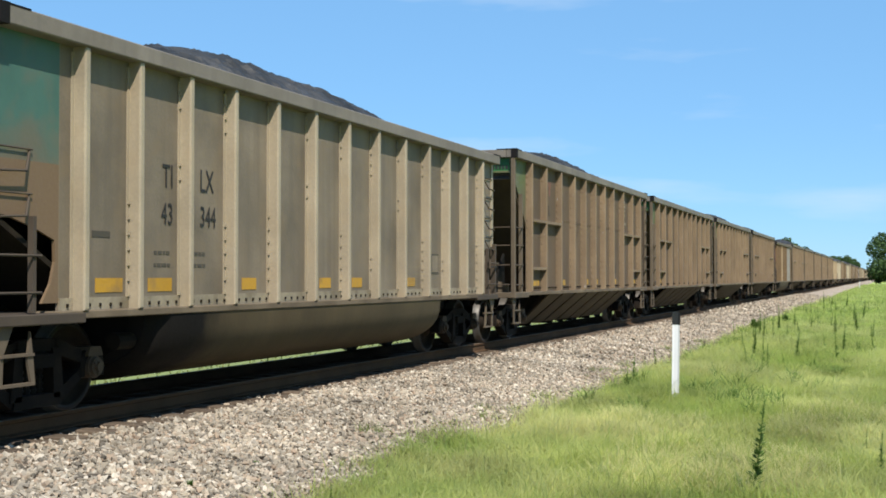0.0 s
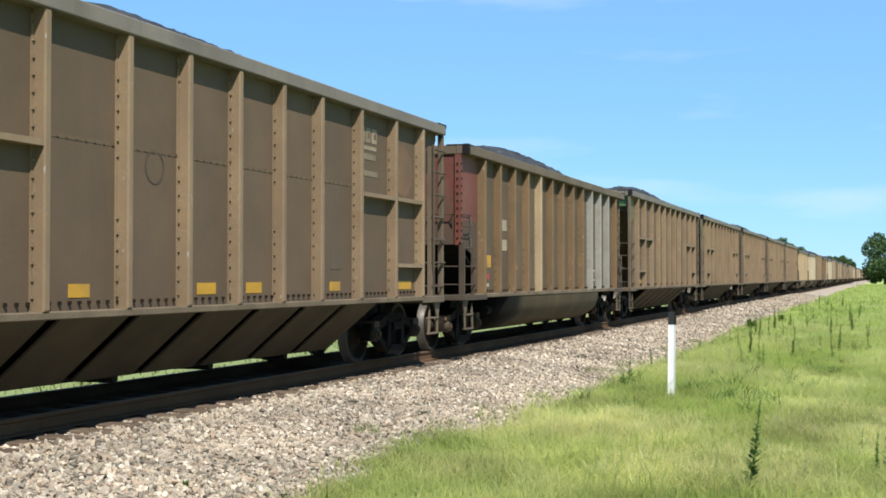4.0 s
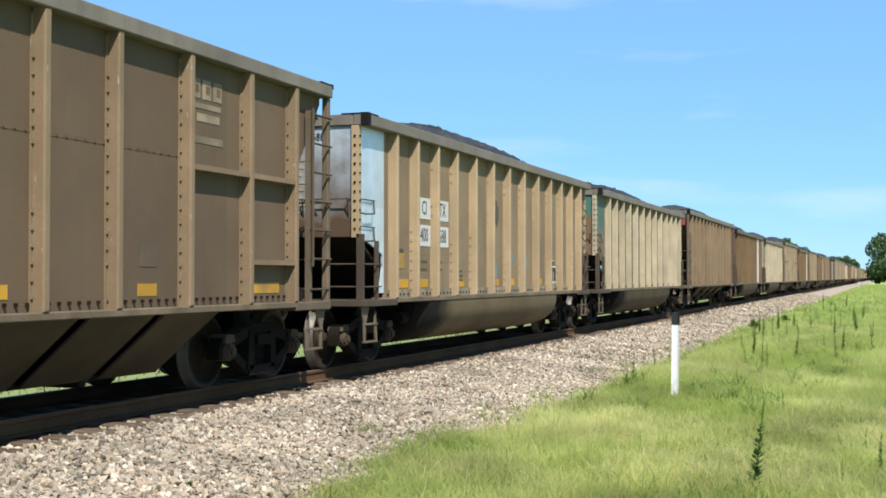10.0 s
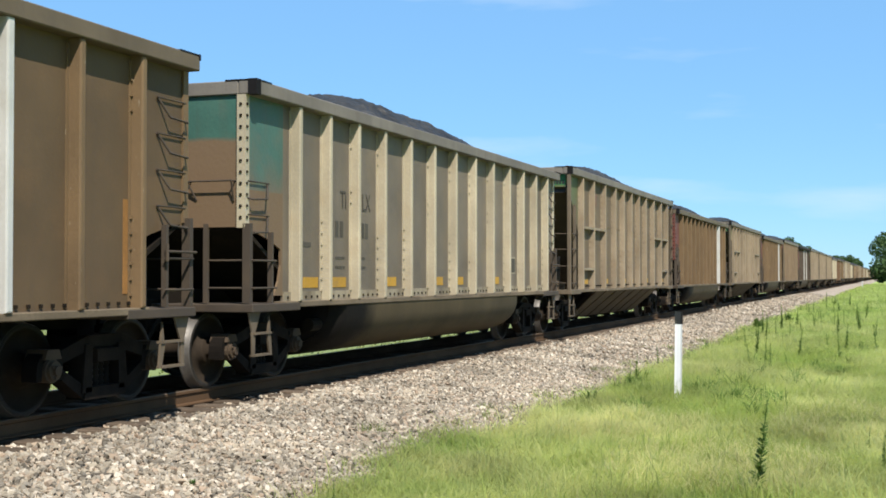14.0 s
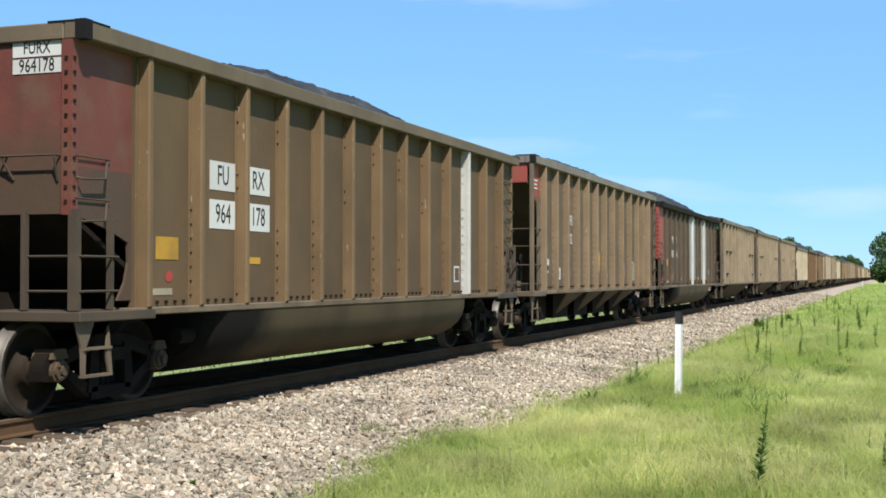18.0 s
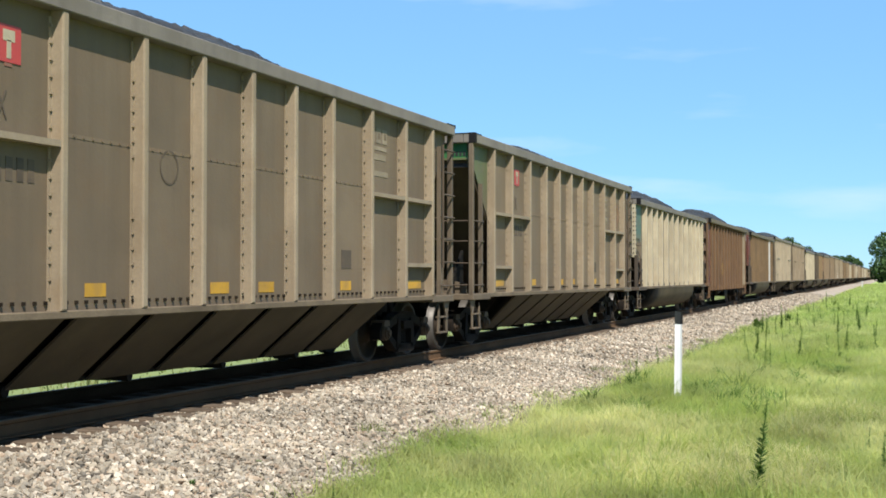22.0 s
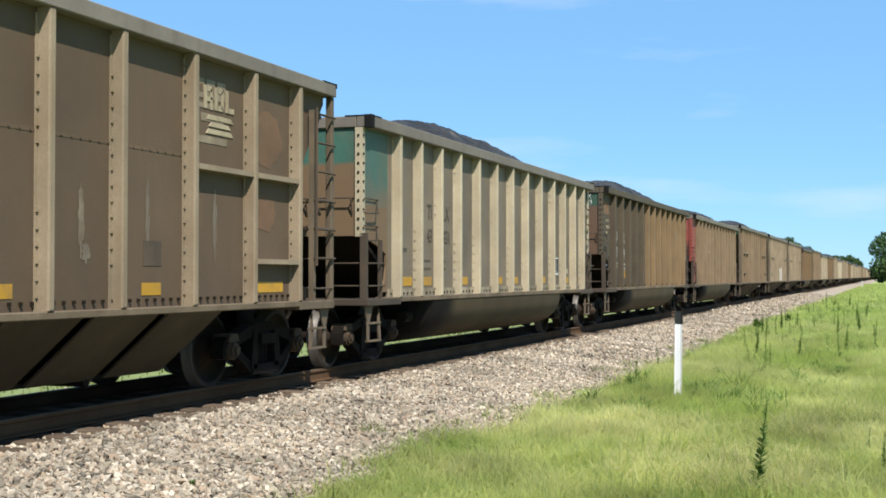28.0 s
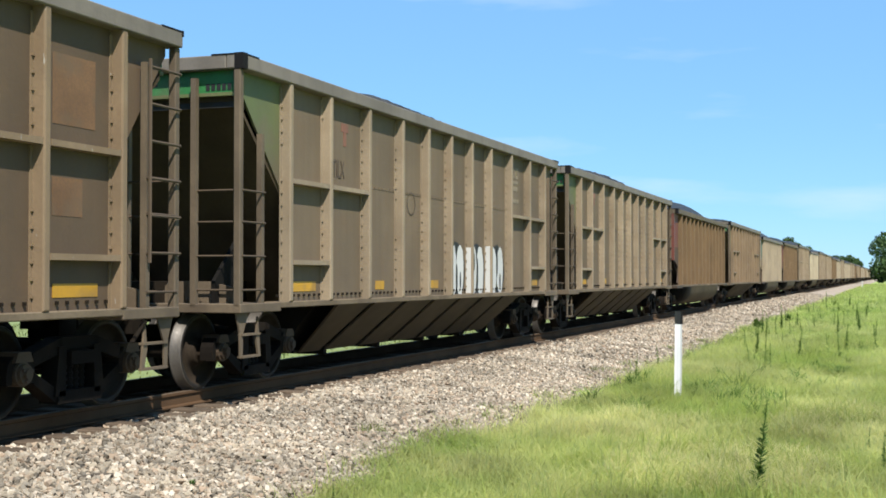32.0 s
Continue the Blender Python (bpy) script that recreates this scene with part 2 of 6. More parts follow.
M = {
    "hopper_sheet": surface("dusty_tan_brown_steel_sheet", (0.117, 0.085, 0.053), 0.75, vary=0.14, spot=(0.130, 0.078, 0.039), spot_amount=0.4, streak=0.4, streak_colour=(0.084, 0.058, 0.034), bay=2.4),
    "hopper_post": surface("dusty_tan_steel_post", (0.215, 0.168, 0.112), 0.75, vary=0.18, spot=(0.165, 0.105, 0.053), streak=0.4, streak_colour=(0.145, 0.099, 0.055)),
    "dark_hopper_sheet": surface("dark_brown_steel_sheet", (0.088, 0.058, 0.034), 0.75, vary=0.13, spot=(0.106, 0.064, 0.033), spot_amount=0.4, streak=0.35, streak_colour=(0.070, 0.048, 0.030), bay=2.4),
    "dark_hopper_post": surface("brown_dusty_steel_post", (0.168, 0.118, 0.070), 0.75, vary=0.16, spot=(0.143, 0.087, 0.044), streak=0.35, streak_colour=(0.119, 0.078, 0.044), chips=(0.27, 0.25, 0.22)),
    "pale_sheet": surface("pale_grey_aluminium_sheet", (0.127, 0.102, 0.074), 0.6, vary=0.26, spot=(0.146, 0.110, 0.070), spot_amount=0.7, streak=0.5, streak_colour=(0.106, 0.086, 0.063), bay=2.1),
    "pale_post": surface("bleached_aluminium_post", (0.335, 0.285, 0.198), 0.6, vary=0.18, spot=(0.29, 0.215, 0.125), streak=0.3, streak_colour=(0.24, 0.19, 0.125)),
    "warm_sheet": surface("warm_tan_dusted_sheet", (0.185, 0.132, 0.078), 0.65, vary=0.18, spot=(0.21, 0.14, 0.075), spot_amount=0.5, streak=0.4, streak_colour=(0.135, 0.096, 0.058), bay=2.1),
    "warm_post": surface("warm_tan_dusted_post", (0.285, 0.212, 0.128), 0.65, vary=0.14, spot=(0.25, 0.165, 0.09), streak=0.3, streak_colour=(0.215, 0.152, 0.09)),
    "tan_sheet": surface("tan_brown_dusty_sheet", (0.086, 0.058, 0.034), 0.75, vary=0.18, spot=(0.118, 0.072, 0.036), streak=0.45, streak_colour=(0.071, 0.049, 0.030), bay=2.1),
    "base_strip": surface("washed_out_base_strip", (0.223, 0.185, 0.126), 0.65, vary=0.35, spot=(0.122, 0.092, 0.054), spot_amount=0.9, streak=0.8, streak_colour=(0.085, 0.060, 0.035)),
    "green": surface("green_paint", (0.026, 0.135, 0.040), 0.5, vary=0.2, spot=DUST, spot_amount=0.5),
    "olive": surface("dusty_green_paint", (0.080, 0.098, 0.036), 0.6, vary=0.2, spot=DUST, spot_amount=0.6, low=(2.5, 3.5, (0.100, 0.078, 0.048), 0.3)),
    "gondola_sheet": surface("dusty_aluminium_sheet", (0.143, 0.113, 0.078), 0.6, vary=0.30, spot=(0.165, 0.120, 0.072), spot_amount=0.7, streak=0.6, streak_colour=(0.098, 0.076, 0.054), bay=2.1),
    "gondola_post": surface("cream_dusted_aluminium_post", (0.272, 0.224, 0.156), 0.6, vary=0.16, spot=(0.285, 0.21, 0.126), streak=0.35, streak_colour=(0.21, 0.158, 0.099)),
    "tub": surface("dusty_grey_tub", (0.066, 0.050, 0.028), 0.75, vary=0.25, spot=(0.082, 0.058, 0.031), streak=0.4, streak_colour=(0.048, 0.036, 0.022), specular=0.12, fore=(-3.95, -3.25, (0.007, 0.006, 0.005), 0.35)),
    "warm_tub": surface("tan_dusted_tub", (0.128, 0.096, 0.056), 0.75, vary=0.2, spot=(0.145, 0.10, 0.055), streak=0.3, streak_colour=(0.09, 0.066, 0.040), specular=0.12, fore=(-3.95, -3.35, (0.010, 0.008, 0.007), 0.35)),
    "teal": surface("faded_teal_paint", (0.041, 0.096, 0.074), 0.55, vary=0.2, spot=DUST, spot_amount=0.5, streak=0.4, streak_colour=(0.08, 0.085, 0.06), low=(2.35, 2.75, (0.11, 0.085, 0.055), 0.25)),
    "brown_sheet": surface("rust_brown_dusty_sheet", (0.080, 0.050, 0.024), 0.75, vary=0.16, spot=(0.114, 0.062, 0.025), streak=0.4, streak_colour=(0.064, 0.042, 0.023), bay=2.1),
    "brown_post": surface("rust_brown_dusty_post", (0.122, 0.077, 0.037), 0.75, vary=0.16, spot=(0.155, 0.094, 0.042), streak=0.4, streak_colour=(0.098, 0.062, 0.030), chips=(0.26, 0.22, 0.16)),
    "red": surface("oxide_red_paint", (0.113, 0.032, 0.022), 0.6, vary=0.15, spot=DUST, spot_amount=0.35),
    "bright_red": surface("faded_bright_red_paint", (0.228, 0.046, 0.033), 0.55, vary=0.12, spot=DUST, spot_amount=0.3),
    "white": surface("white_paint", (0.40, 0.39, 0.365), 0.5, vary=0.08, spot=(0.27, 0.24, 0.19), spot_amount=0.4, streak=0.3, streak_colour=(0.25, 0.22, 0.17)),
    "bare": surface("bare_aluminium_sheet", (0.58, 0.64, 0.70), 0.42, metal=0.6, vary=0.1, spot=(0.30, 0.27, 0.22), spot_amount=0.25, bump=0.05),
    "black": surface("black_sooty_paint", (0.009, 0.008, 0.008), 0.8, vary=0.2, specular=0.12),
    "chord": surface("grey_dusted_top_chord", (0.134, 0.115, 0.094), 0.7, vary=0.18, spot=(0.098, 0.076, 0.052), streak=0.3),
    "rail_brown": surface("grimy_brown_handrail_paint", (0.062, 0.043, 0.027), 0.8, vary=0.2, spot=(0.095, 0.063, 0.036)),
    "bearing": surface("dusted_bearing_cap", (0.070, 0.050, 0.034), 0.75, vary=0.25, spot=(0.03, 0.022, 0.017), specular=0.12),
    "brown_chord": surface("brown_dusted_top_chord", (0.098, 0.072, 0.044), 0.7, vary=0.18, spot=(0.069, 0.047, 0.026), streak=0.3),
    "faded_emblem": surface("faded_cream_emblem", (0.18, 0.142, 0.094), 0.7, vary=0.35, spot=(0.11, 0.08, 0.05), spot_amount=0.7, bump=0),
    "rail_grey": surface("grimy_handrail_paint", (0.047, 0.034, 0.023), 0.8, vary=0.2, spot=(0.090, 0.060, 0.031)),
    "sill": surface("dusty_brown_side_sill", (0.125, 0.095, 0.062), 0.8, vary=0.3, spot=(0.07, 0.05, 0.032), spot_amount=0.7, specular=0.2),
    "end_frame": surface("grimy_dusted_end_frame", (0.100, 0.074, 0.047), 0.8, vary=0.25, spot=(0.062, 0.044, 0.028), spot_amount=0.7, streak=0.4, streak_colour=(0.06, 0.043, 0.028)),
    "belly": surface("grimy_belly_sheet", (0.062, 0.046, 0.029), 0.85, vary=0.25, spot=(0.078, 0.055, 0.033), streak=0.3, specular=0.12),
    "shade_dust_bed": surface("dusty_shade_dark_track_bed", (0.034, 0.022, 0.014), 0.95, vary=0.4, grain=25, bump=1.0, bump_scale=20, by_object=0, specular=0.12),
    # grimy steel; the deep shade below the wagons is darkened into both colours
    "under": surface("grimy_shade_darkened_steel", (0.012, 0.009, 0.006), 0.85, vary=0.25, spot=(0.034, 0.024, 0.014), specular=0.12),
    "truck": surface("grimed_shade_darkened_truck", (0.008, 0.006, 0.0045), 0.85, vary=0.3, spot=(0.026, 0.018, 0.012), spot_amount=0.6, specular=0.12),
    "wheel": surface("polished_wheel_steel", (0.085, 0.076, 0.066), 0.5, metal=0.35, vary=0.25, bump=0.03, specular=0.3),
    # wheel sides: shade beneath the wagon is put into these dark colours
    "rim_face": surface("shade_dark_wheel_rim_face", (0.017, 0.014, 0.011), 0.65, metal=0.1, vary=0.3, spot=(0.04, 0.033, 0.025), bump=0.05, specular=0.25),
    "hub": surface("grimy_shade_dark_wheel_plate", (0.022, 0.016, 0.011), 0.85, vary=0.4, spot=(0.055, 0.039, 0.025), specular=0.12),
    "yellow": surface("orange_yellow_reflector", (0.37, 0.198, 0.016), 0.5, vary=0.15, spot=(0.16, 0.10, 0.045), spot_amount=0.8),
    "label_white": surface("white_lettering", (0.448, 0.442, 0.422), 0.6, vary=0.08, bump=0),
    "label_black": surface("black_lettering", (0.013, 0.013, 0.013), 0.6, vary=0.1, bump=0),
    "label_grey": surface("faded_lettering", (0.054, 0.046, 0.033), 0.7, vary=0.2, bump=0),
    "label_faint": surface("worn_off_lettering", (0.066, 0.048, 0.032), 0.75, vary=0.3, spot=(0.095, 0.066, 0.040), spot_amount=0.9, bump=0),
    "label_cream": surface("cream_label_paint", (0.27, 0.23, 0.16), 0.7, vary=0.2, bump=0),
    "label_blue": surface("faded_blue_label", (0.112, 0.168, 0.182), 0.6, vary=0.2, bump=0),
    "label_red": surface("red_mark", (0.32, 0.038, 0.032), 0.5, vary=0.1, bump=0),
    "emblem_red": surface("faded_red_emblem", (0.150, 0.066, 0.043), 0.7, vary=0.3, spot=(0.10, 0.07, 0.046), spot_amount=0.8, bump=0),
    "coal": surface("black_coal", (0.021, 0.021, 0.022), 0.6, vary=0.7, grain=14, bump=1.0, bump_scale=9),
    "rail": surface("rusty_rail", (0.078, 0.045, 0.024), 0.9, vary=0.25, specular=0.12),
    "railhead": surface("worn_rail_head", (0.14, 0.10, 0.068), 0.6, metal=0.4, vary=0.1, bump=0.02),
    "sleeper": surface("weathered_timber_sleeper", (0.105, 0.078, 0.056), 0.9, vary=0.3, grain=30, streak=0.3, specular=0.12),
    "ballast": surface("pale_ballast_bed", (0.300, 0.246, 0.190), 0.95, vary=0.4, grain=22, patch=2.0, bump=0.8, bump_scale=18, by_object=0),
    "deep_brown_sheet": surface("deep_rust_brown_sheet", (0.073, 0.0405, 0.0205), 0.75, vary=0.12, spot=(0.093, 0.048, 0.023), streak=0.3, streak_colour=(0.062, 0.035, 0.0175), bay=2.1),
    "deep_brown_post": surface("deep_rust_brown_post", (0.107, 0.058, 0.027), 0.75, vary=0.16, spot=(0.138, 0.069, 0.029), streak=0.35, streak_colour=(0.085, 0.045, 0.021)),
    "soot_brown": surface("oxide_red_sheet_with_brown_grime", (0.113, 0.032, 0.022), 0.7, vary=0.2, spot=DUST, spot_amount=0.35, streak=0.4, streak_colour=(0.05, 0.026, 0.018), low=(2.3, 3.15, (0.060, 0.036, 0.023), 0.45)),
    "soot": surface("red_sheet_with_soot", (0.215, 0.046, 0.033), 0.7, vary=0.2, spot=DUST, spot_amount=0.3, streak=0.4, streak_colour=(0.09, 0.03, 0.022), low=(2.35, 3.0, (0.022, 0.017, 0.014), 0.5)),
    "old_white": surface("dirty_old_white_paint", (0.20, 0.195, 0.172), 0.7, vary=0.15, spot=(0.13, 0.105, 0.075), spot_amount=0.5, bump=0.05),
    "teal_grime": surface("teal_band_over_tan_dust", (0.036, 0.10, 0.075), 0.65, vary=0.2, spot=DUST, spot_amount=0.3, streak=0.3, streak_colour=(0.06, 0.05, 0.035), low=(2.98, 3.04, (0.128, 0.082, 0.045), 0.03)),
    "bare_grime": surface("bare_sheet_with_brown_grime", (0.33, 0.37, 0.41), 0.5, metal=0.3, vary=0.15, spot=(0.10, 0.07, 0.045), spot_amount=0.6, streak=0.4, streak_colour=(0.09, 0.06, 0.04), low=(2.2, 3.3, (0.098, 0.062, 0.039), 0.5)),
    "rust": surface("orange_rust_stain", (0.130, 0.070, 0.034), 0.85, vary=0.35, spot=(0.098, 0.067, 0.041), spot_amount=1.0, bump=0.1),
    "chalk_run": surface("thin_chalky_run", (0.150, 0.122, 0.088), 0.8, vary=0.3, spot=(0.10, 0.07, 0.045), spot_amount=1.0, bump=0),
    "rust_bloom": surface("rust_bloom_through_dust", (0.120, 0.068, 0.036), 0.85, vary=0.3, spot=(0.098, 0.064, 0.038), spot_amount=1.0, bump=0),
    "orange_strip": surface("worn_orange_strip", (0.24, 0.112, 0.03), 0.7, vary=0.3, spot=(0.10, 0.066, 0.035), spot_amount=0.7, bump=0),
    "patch_grey": surface("dull_grey_patch_sheet", (0.23, 0.235, 0.225), 0.5, metal=0.2, vary=0.15, spot=(0.16, 0.14, 0.11), spot_amount=0.4, streak=0.4, streak_colour=(0.15, 0.135, 0.11)),
    "worn_brown_sheet": surface("worn_orange_brown_sheet", (0.102, 0.066, 0.034), 0.75, vary=0.18, spot=(0.135, 0.076, 0.034), streak=0.4, streak_colour=(0.084, 0.056, 0.030), bay=2.1),
    "worn_brown_post": surface("worn_orange_brown_post", (0.165, 0.110, 0.056), 0.75, vary=0.16, spot=(0.19, 0.118, 0.055), streak=0.4, streak_colour=(0.125, 0.083, 0.043)),
    "pale_print": surface("worn_away_print", (0.098, 0.080, 0.059), 0.7, vary=0.2, spot=(0.125, 0.100, 0.072), spot_amount=0.9, bump=0),
    "emblem_cream": surface("dusty_cream_emblem", (0.27, 0.222, 0.145), 0.7, vary=0.25, spot=(0.18, 0.135, 0.08), spot_amount=0.7, bump=0),
    "olive_brown": surface("dark_olive_brown_dusty_paint", (0.062, 0.047, 0.029), 0.75, vary=0.2, spot=(0.082, 0.056, 0.031), spot_amount=0.5, streak=0.3),
    "green_grime": surface("dark_green_band_over_rust", (0.025, 0.055, 0.035), 0.7, vary=0.2, spot=DUST, spot_amount=0.3, streak=0.3, low=(3.22, 3.27, (0.088, 0.050, 0.030), 0.03)),
    "dark_post": surface("dark_brown_sooty_post", (0.058, 0.039, 0.025), 0.75, vary=0.2, spot=(0.09, 0.057, 0.03), streak=0.3),
    "bark": surface("grey_brown_bark", (0.064, 0.051, 0.038), 0.9, vary=0.3),
    "post_white": surface("white_plastic_marker", (0.512, 0.512, 0.512), 0.45, vary=0.04, bump=0.02),
    "post_black": surface("black_plastic_marker", (0.013, 0.013, 0.013), 0.45, vary=0.1),
}


def islands(name, colours, rough=0.9, translucent=0.0, patch=None, lush=None):
    """A material for loose pieces that varies from piece to piece between the given colours."""
    m = bpy.data.materials.new(name)
    m.use_nodes = True
    n, l = m.node_tree.nodes, m.node_tree.links
    bsdf = n["Principled BSDF"]
    bsdf.inputs["Roughness"].default_value, bsdf.inputs["Specular IOR Level"].default_value = rough, 0.25
    geo, r = n.new("ShaderNodeNewGeometry"), n.new("ShaderNodeValToRGB")
    while len(r.color_ramp.elements) < len(colours):
        r.color_ramp.elements.new(0.5)
    for i, c in enumerate(colours):
        r.color_ramp.elements[i].position, r.color_ramp.elements[i].color = i / (len(colours) - 1), (*c, 1)
    l.new(geo.outputs["Random Per Island"], r.inputs["Fac"])
    co, t = n.new("ShaderNodeTexCoord"), n.new("ShaderNodeTexNoise")
    t.inputs["Scale"].default_value, t.inputs["Detail"].default_value = 0.7, 5.0
    l.new(co.outputs["Object"], t.inputs["Vector"])
    mr, mx = n.new("ShaderNodeMapRange"), n.new("ShaderNodeMix")
    mr.inputs["From Min"].default_value, mr.inputs["From Max"].default_value = 0.3, 0.7
    mr.inputs["To Min"].default_value, mr.inputs["To Max"].default_value = 0.72, 1.25
    l.new(t.outputs["Fac"], mr.inputs["Value"])
    cc = n.new("ShaderNodeCombineColor")
    for s in cc.inputs:
        l.new(mr.outputs["Result"], s)
    mx.data_type, mx.blend_type = "RGBA", "MULTIPLY"
    mx.inputs["Factor"].default_value = 1.0
    base = r.outputs["Color"]
    for k, tint in enumerate((patch, lush)):
        # broad paler patches of drier growth, and darker ones of lush growth
        if not tint:
            continue
        t2, r2, m2 = n.new("ShaderNodeTexNoise"), n.new("ShaderNodeMapRange"), n.new("ShaderNodeMix")
        t2.noise_dimensions = "4D"
        t2.inputs["W"].default_value = 7.0 * k
        t2.inputs["Scale"].default_value, t2.inputs["Detail"].default_value = (0.3, 0.55)[k], 5.0
        l.new(co.outputs["Object"], t2.inputs["Vector"])
        r2.inputs["From Min"].default_value, r2.inputs["From Max"].default_value = (0.40, 0.50)[k], (0.62, 0.66)[k]
        r2.inputs["To Max"].default_value = 0.7
        l.new(t2.outputs["Fac"], r2.inputs["Value"])
        m2.data_type = "RGBA"
        l.new(r2.outputs["Result"], m2.inputs["Factor"])
        l.new(base, m2.inputs[6])
        m2.inputs[7].default_value = (*tint, 1)
        base = m2.outputs[2]
    l.new(base, mx.inputs[6])
    l.new(cc.outputs[0], mx.inputs[7])
    l.new(mx.outputs[2], bsdf.inputs["Base Color"])
    if translucent:
        tr, ad = n.new("ShaderNodeBsdfTranslucent"), n.new("ShaderNodeMixShader")
        l.new(mx.outputs[2], tr.inputs["Color"])
        ad.inputs[0].default_value = translucent
        l.new(bsdf.outputs[0], ad.inputs[1])
        l.new(tr.outputs[0], ad.inputs[2])
        l.new(ad.outputs[0], n["Material Output"].inputs["Surface"])
    return m


M["stones"] = islands("pale_crushed_stone", [(0.096, 0.082, 0.064), (0.242, 0.204, 0.153), (0.338, 0.286, 0.214), (0.262, 0.192, 0.134), (0.48, 0.420, 0.334), (0.175, 0.150, 0.117), (0.305, 0.260, 0.199)])
M["grass"] = islands("summer_grass", [(0.315, 0.385, 0.085), (0.36, 0.42, 0.108), (0.39, 0.435, 0.13), (0.33, 0.40, 0.095), (0.47, 0.46, 0.19)], translucent=0.65, patch=(0.63, 0.61, 0.28), lush=(0.20, 0.30, 0.058))
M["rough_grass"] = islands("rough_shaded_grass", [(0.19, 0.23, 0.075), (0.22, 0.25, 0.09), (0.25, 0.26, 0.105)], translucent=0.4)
M["pale_grass"] = islands("yellowing_grass", [(0.56, 0.53, 0.23), (0.62, 0.57, 0.28), (0.50, 0.52, 0.19)], translucent=0.6)
M["far_growth"] = islands("deep_green_rank_grass", [(0.25, 0.345, 0.075), (0.30, 0.385, 0.095), (0.35, 0.41, 0.12)], translucent=0.6, patch=(0.50, 0.52, 0.22))
M["dead_grass"] = islands("dead_grass", [(0.17, 0.145, 0.105), (0.24, 0.205, 0.15), (0.20, 0.19, 0.12)], translucent=0.1)
M["dry_grass"] = islands("dry_grass", [(0.30, 0.24, 0.12), (0.38, 0.31, 0.16), (0.24, 0.20, 0.10)], translucent=0.4)
M["weed"] = islands("dark_weed_leaf", [(0.085, 0.15, 0.03), (0.12, 0.20, 0.042), (0.16, 0.245, 0.06)], translucent=0.35)
M["leaf"] = islands("tree_leaf", [(0.032, 0.062, 0.022), (0.055, 0.098, 0.032), (0.08, 0.125, 0.045)], translucent=0.2)
M["meadow"] = surface("meadow_ground", (0.25, 0.325, 0.072), 0.95, vary=0.3, grain=6, patch=0.25, spot=(0.42, 0.40, 0.16), spot_amount=0.6, bump=0.8, bump_scale=9, by_object=0, beyond=(-12.5, -11.5, (0.17, 0.205, 0.066), 0.5))


# ---- mesh helpers ----
def box(bm, x0, x1, y0, y1, z0, z1):
    v = [bm.verts.new(p) for p in ((x0, y0, z0), (x1, y0, z0), (x1, y1, z0), (x0, y1, z0), (x0, y0, z1), (x1, y0, z1), (x1, y1, z1), (x0, y1, z1))]
    for f in ((3, 2, 1, 0), (4, 5, 6, 7), (0, 1, 5, 4), (1, 2, 6, 5), (2, 3, 7, 6), (3, 0, 4, 7)):
        bm.faces.new([v[i] for i in f])


def prism(bm, poly, axis, a, b):
    """A flat polygon, given in the two other axes in order, pulled from a to b along the axis."""
    def put(p, q, s):
        return (s, p, q) if axis == "x" else (p, s, q) if axis == "y" else (p, q, s)
    lo = [bm.verts.new(put(p, q, a)) for p, q in poly]
    hi = [bm.verts.new(put(p, q, b)) for p, q in poly]
    bm.faces.new(lo)
    bm.faces.new(list(reversed(hi)))
    for i in range(len(poly)):
        j = (i + 1) % len(poly)
        bm.faces.new((lo[j], lo[i], hi[i], hi[j]))


def tube(bm, p, q, r, n=6):
    p, q = Vector(p), Vector(q)
    turn = (q - p).to_track_quat("Z", "Y").to_matrix()
    rings = [[bm.verts.new(c + turn @ Vector((r * math.cos(k * math.tau / n), r * math.sin(k * math.tau / n), 0))) for k in range(n)] for c in (p, q)]
    for k in range(n):
        j = (k + 1) % n
        bm.faces.new((rings[0][k], rings[0][j], rings[1][j], rings[1][k]))
    bm.faces.new(list(reversed(rings[0])))
    bm.faces.new(rings[1])


def lathe(bm, profile, n=28):
    """A profile of (x, radius) turned round the x axis."""
    rings = [[bm.verts.new((x, r * math.cos(k * math.tau / n), r * math.sin(k * math.tau / n))) for k in range(n)] for x, r in profile]
    for a, b in zip(rings, rings[1:]):
        for k in range(n):
            j = (k + 1) % n
            bm.faces.new((a[k], a[j], b[j], b[k]))
    bm.faces.new(list(reversed(rings[0])))
    bm.faces.new(rings[-1])


def finish(bm, name, material, bevel=0.0):
    if bevel:
        bmesh.ops.bevel(bm, geom=[e for e in bm.edges], offset=bevel, segments=1, affect="EDGES", profile=0.5)
    bmesh.ops.recalc_face_normals(bm, faces=bm.faces)
    me = bpy.data.meshes.new(name)
    bm.to_mesh(me)
    bm.free()
    me.materials.append(material)
    return me


def part(name, bm, material, parent, label="", bevel=0.0):
    ob = new(name, finish(bm, name, material, bevel))
    ob.parent = parent
    if label:
        ob["label"] = label
    return ob


def shared(name, mesh, parent, m=None):
    ob = new(name, mesh)
    ob.parent = parent
    if m is not None:
        ob.matrix_basis = m
    return ob


def solid(name, material, parent, *boxes, label="", bevel=0.0):
    bm = bmesh.new()
    for b in boxes:
        box(bm, *b)
    return part(name, bm, material, parent, label, bevel)


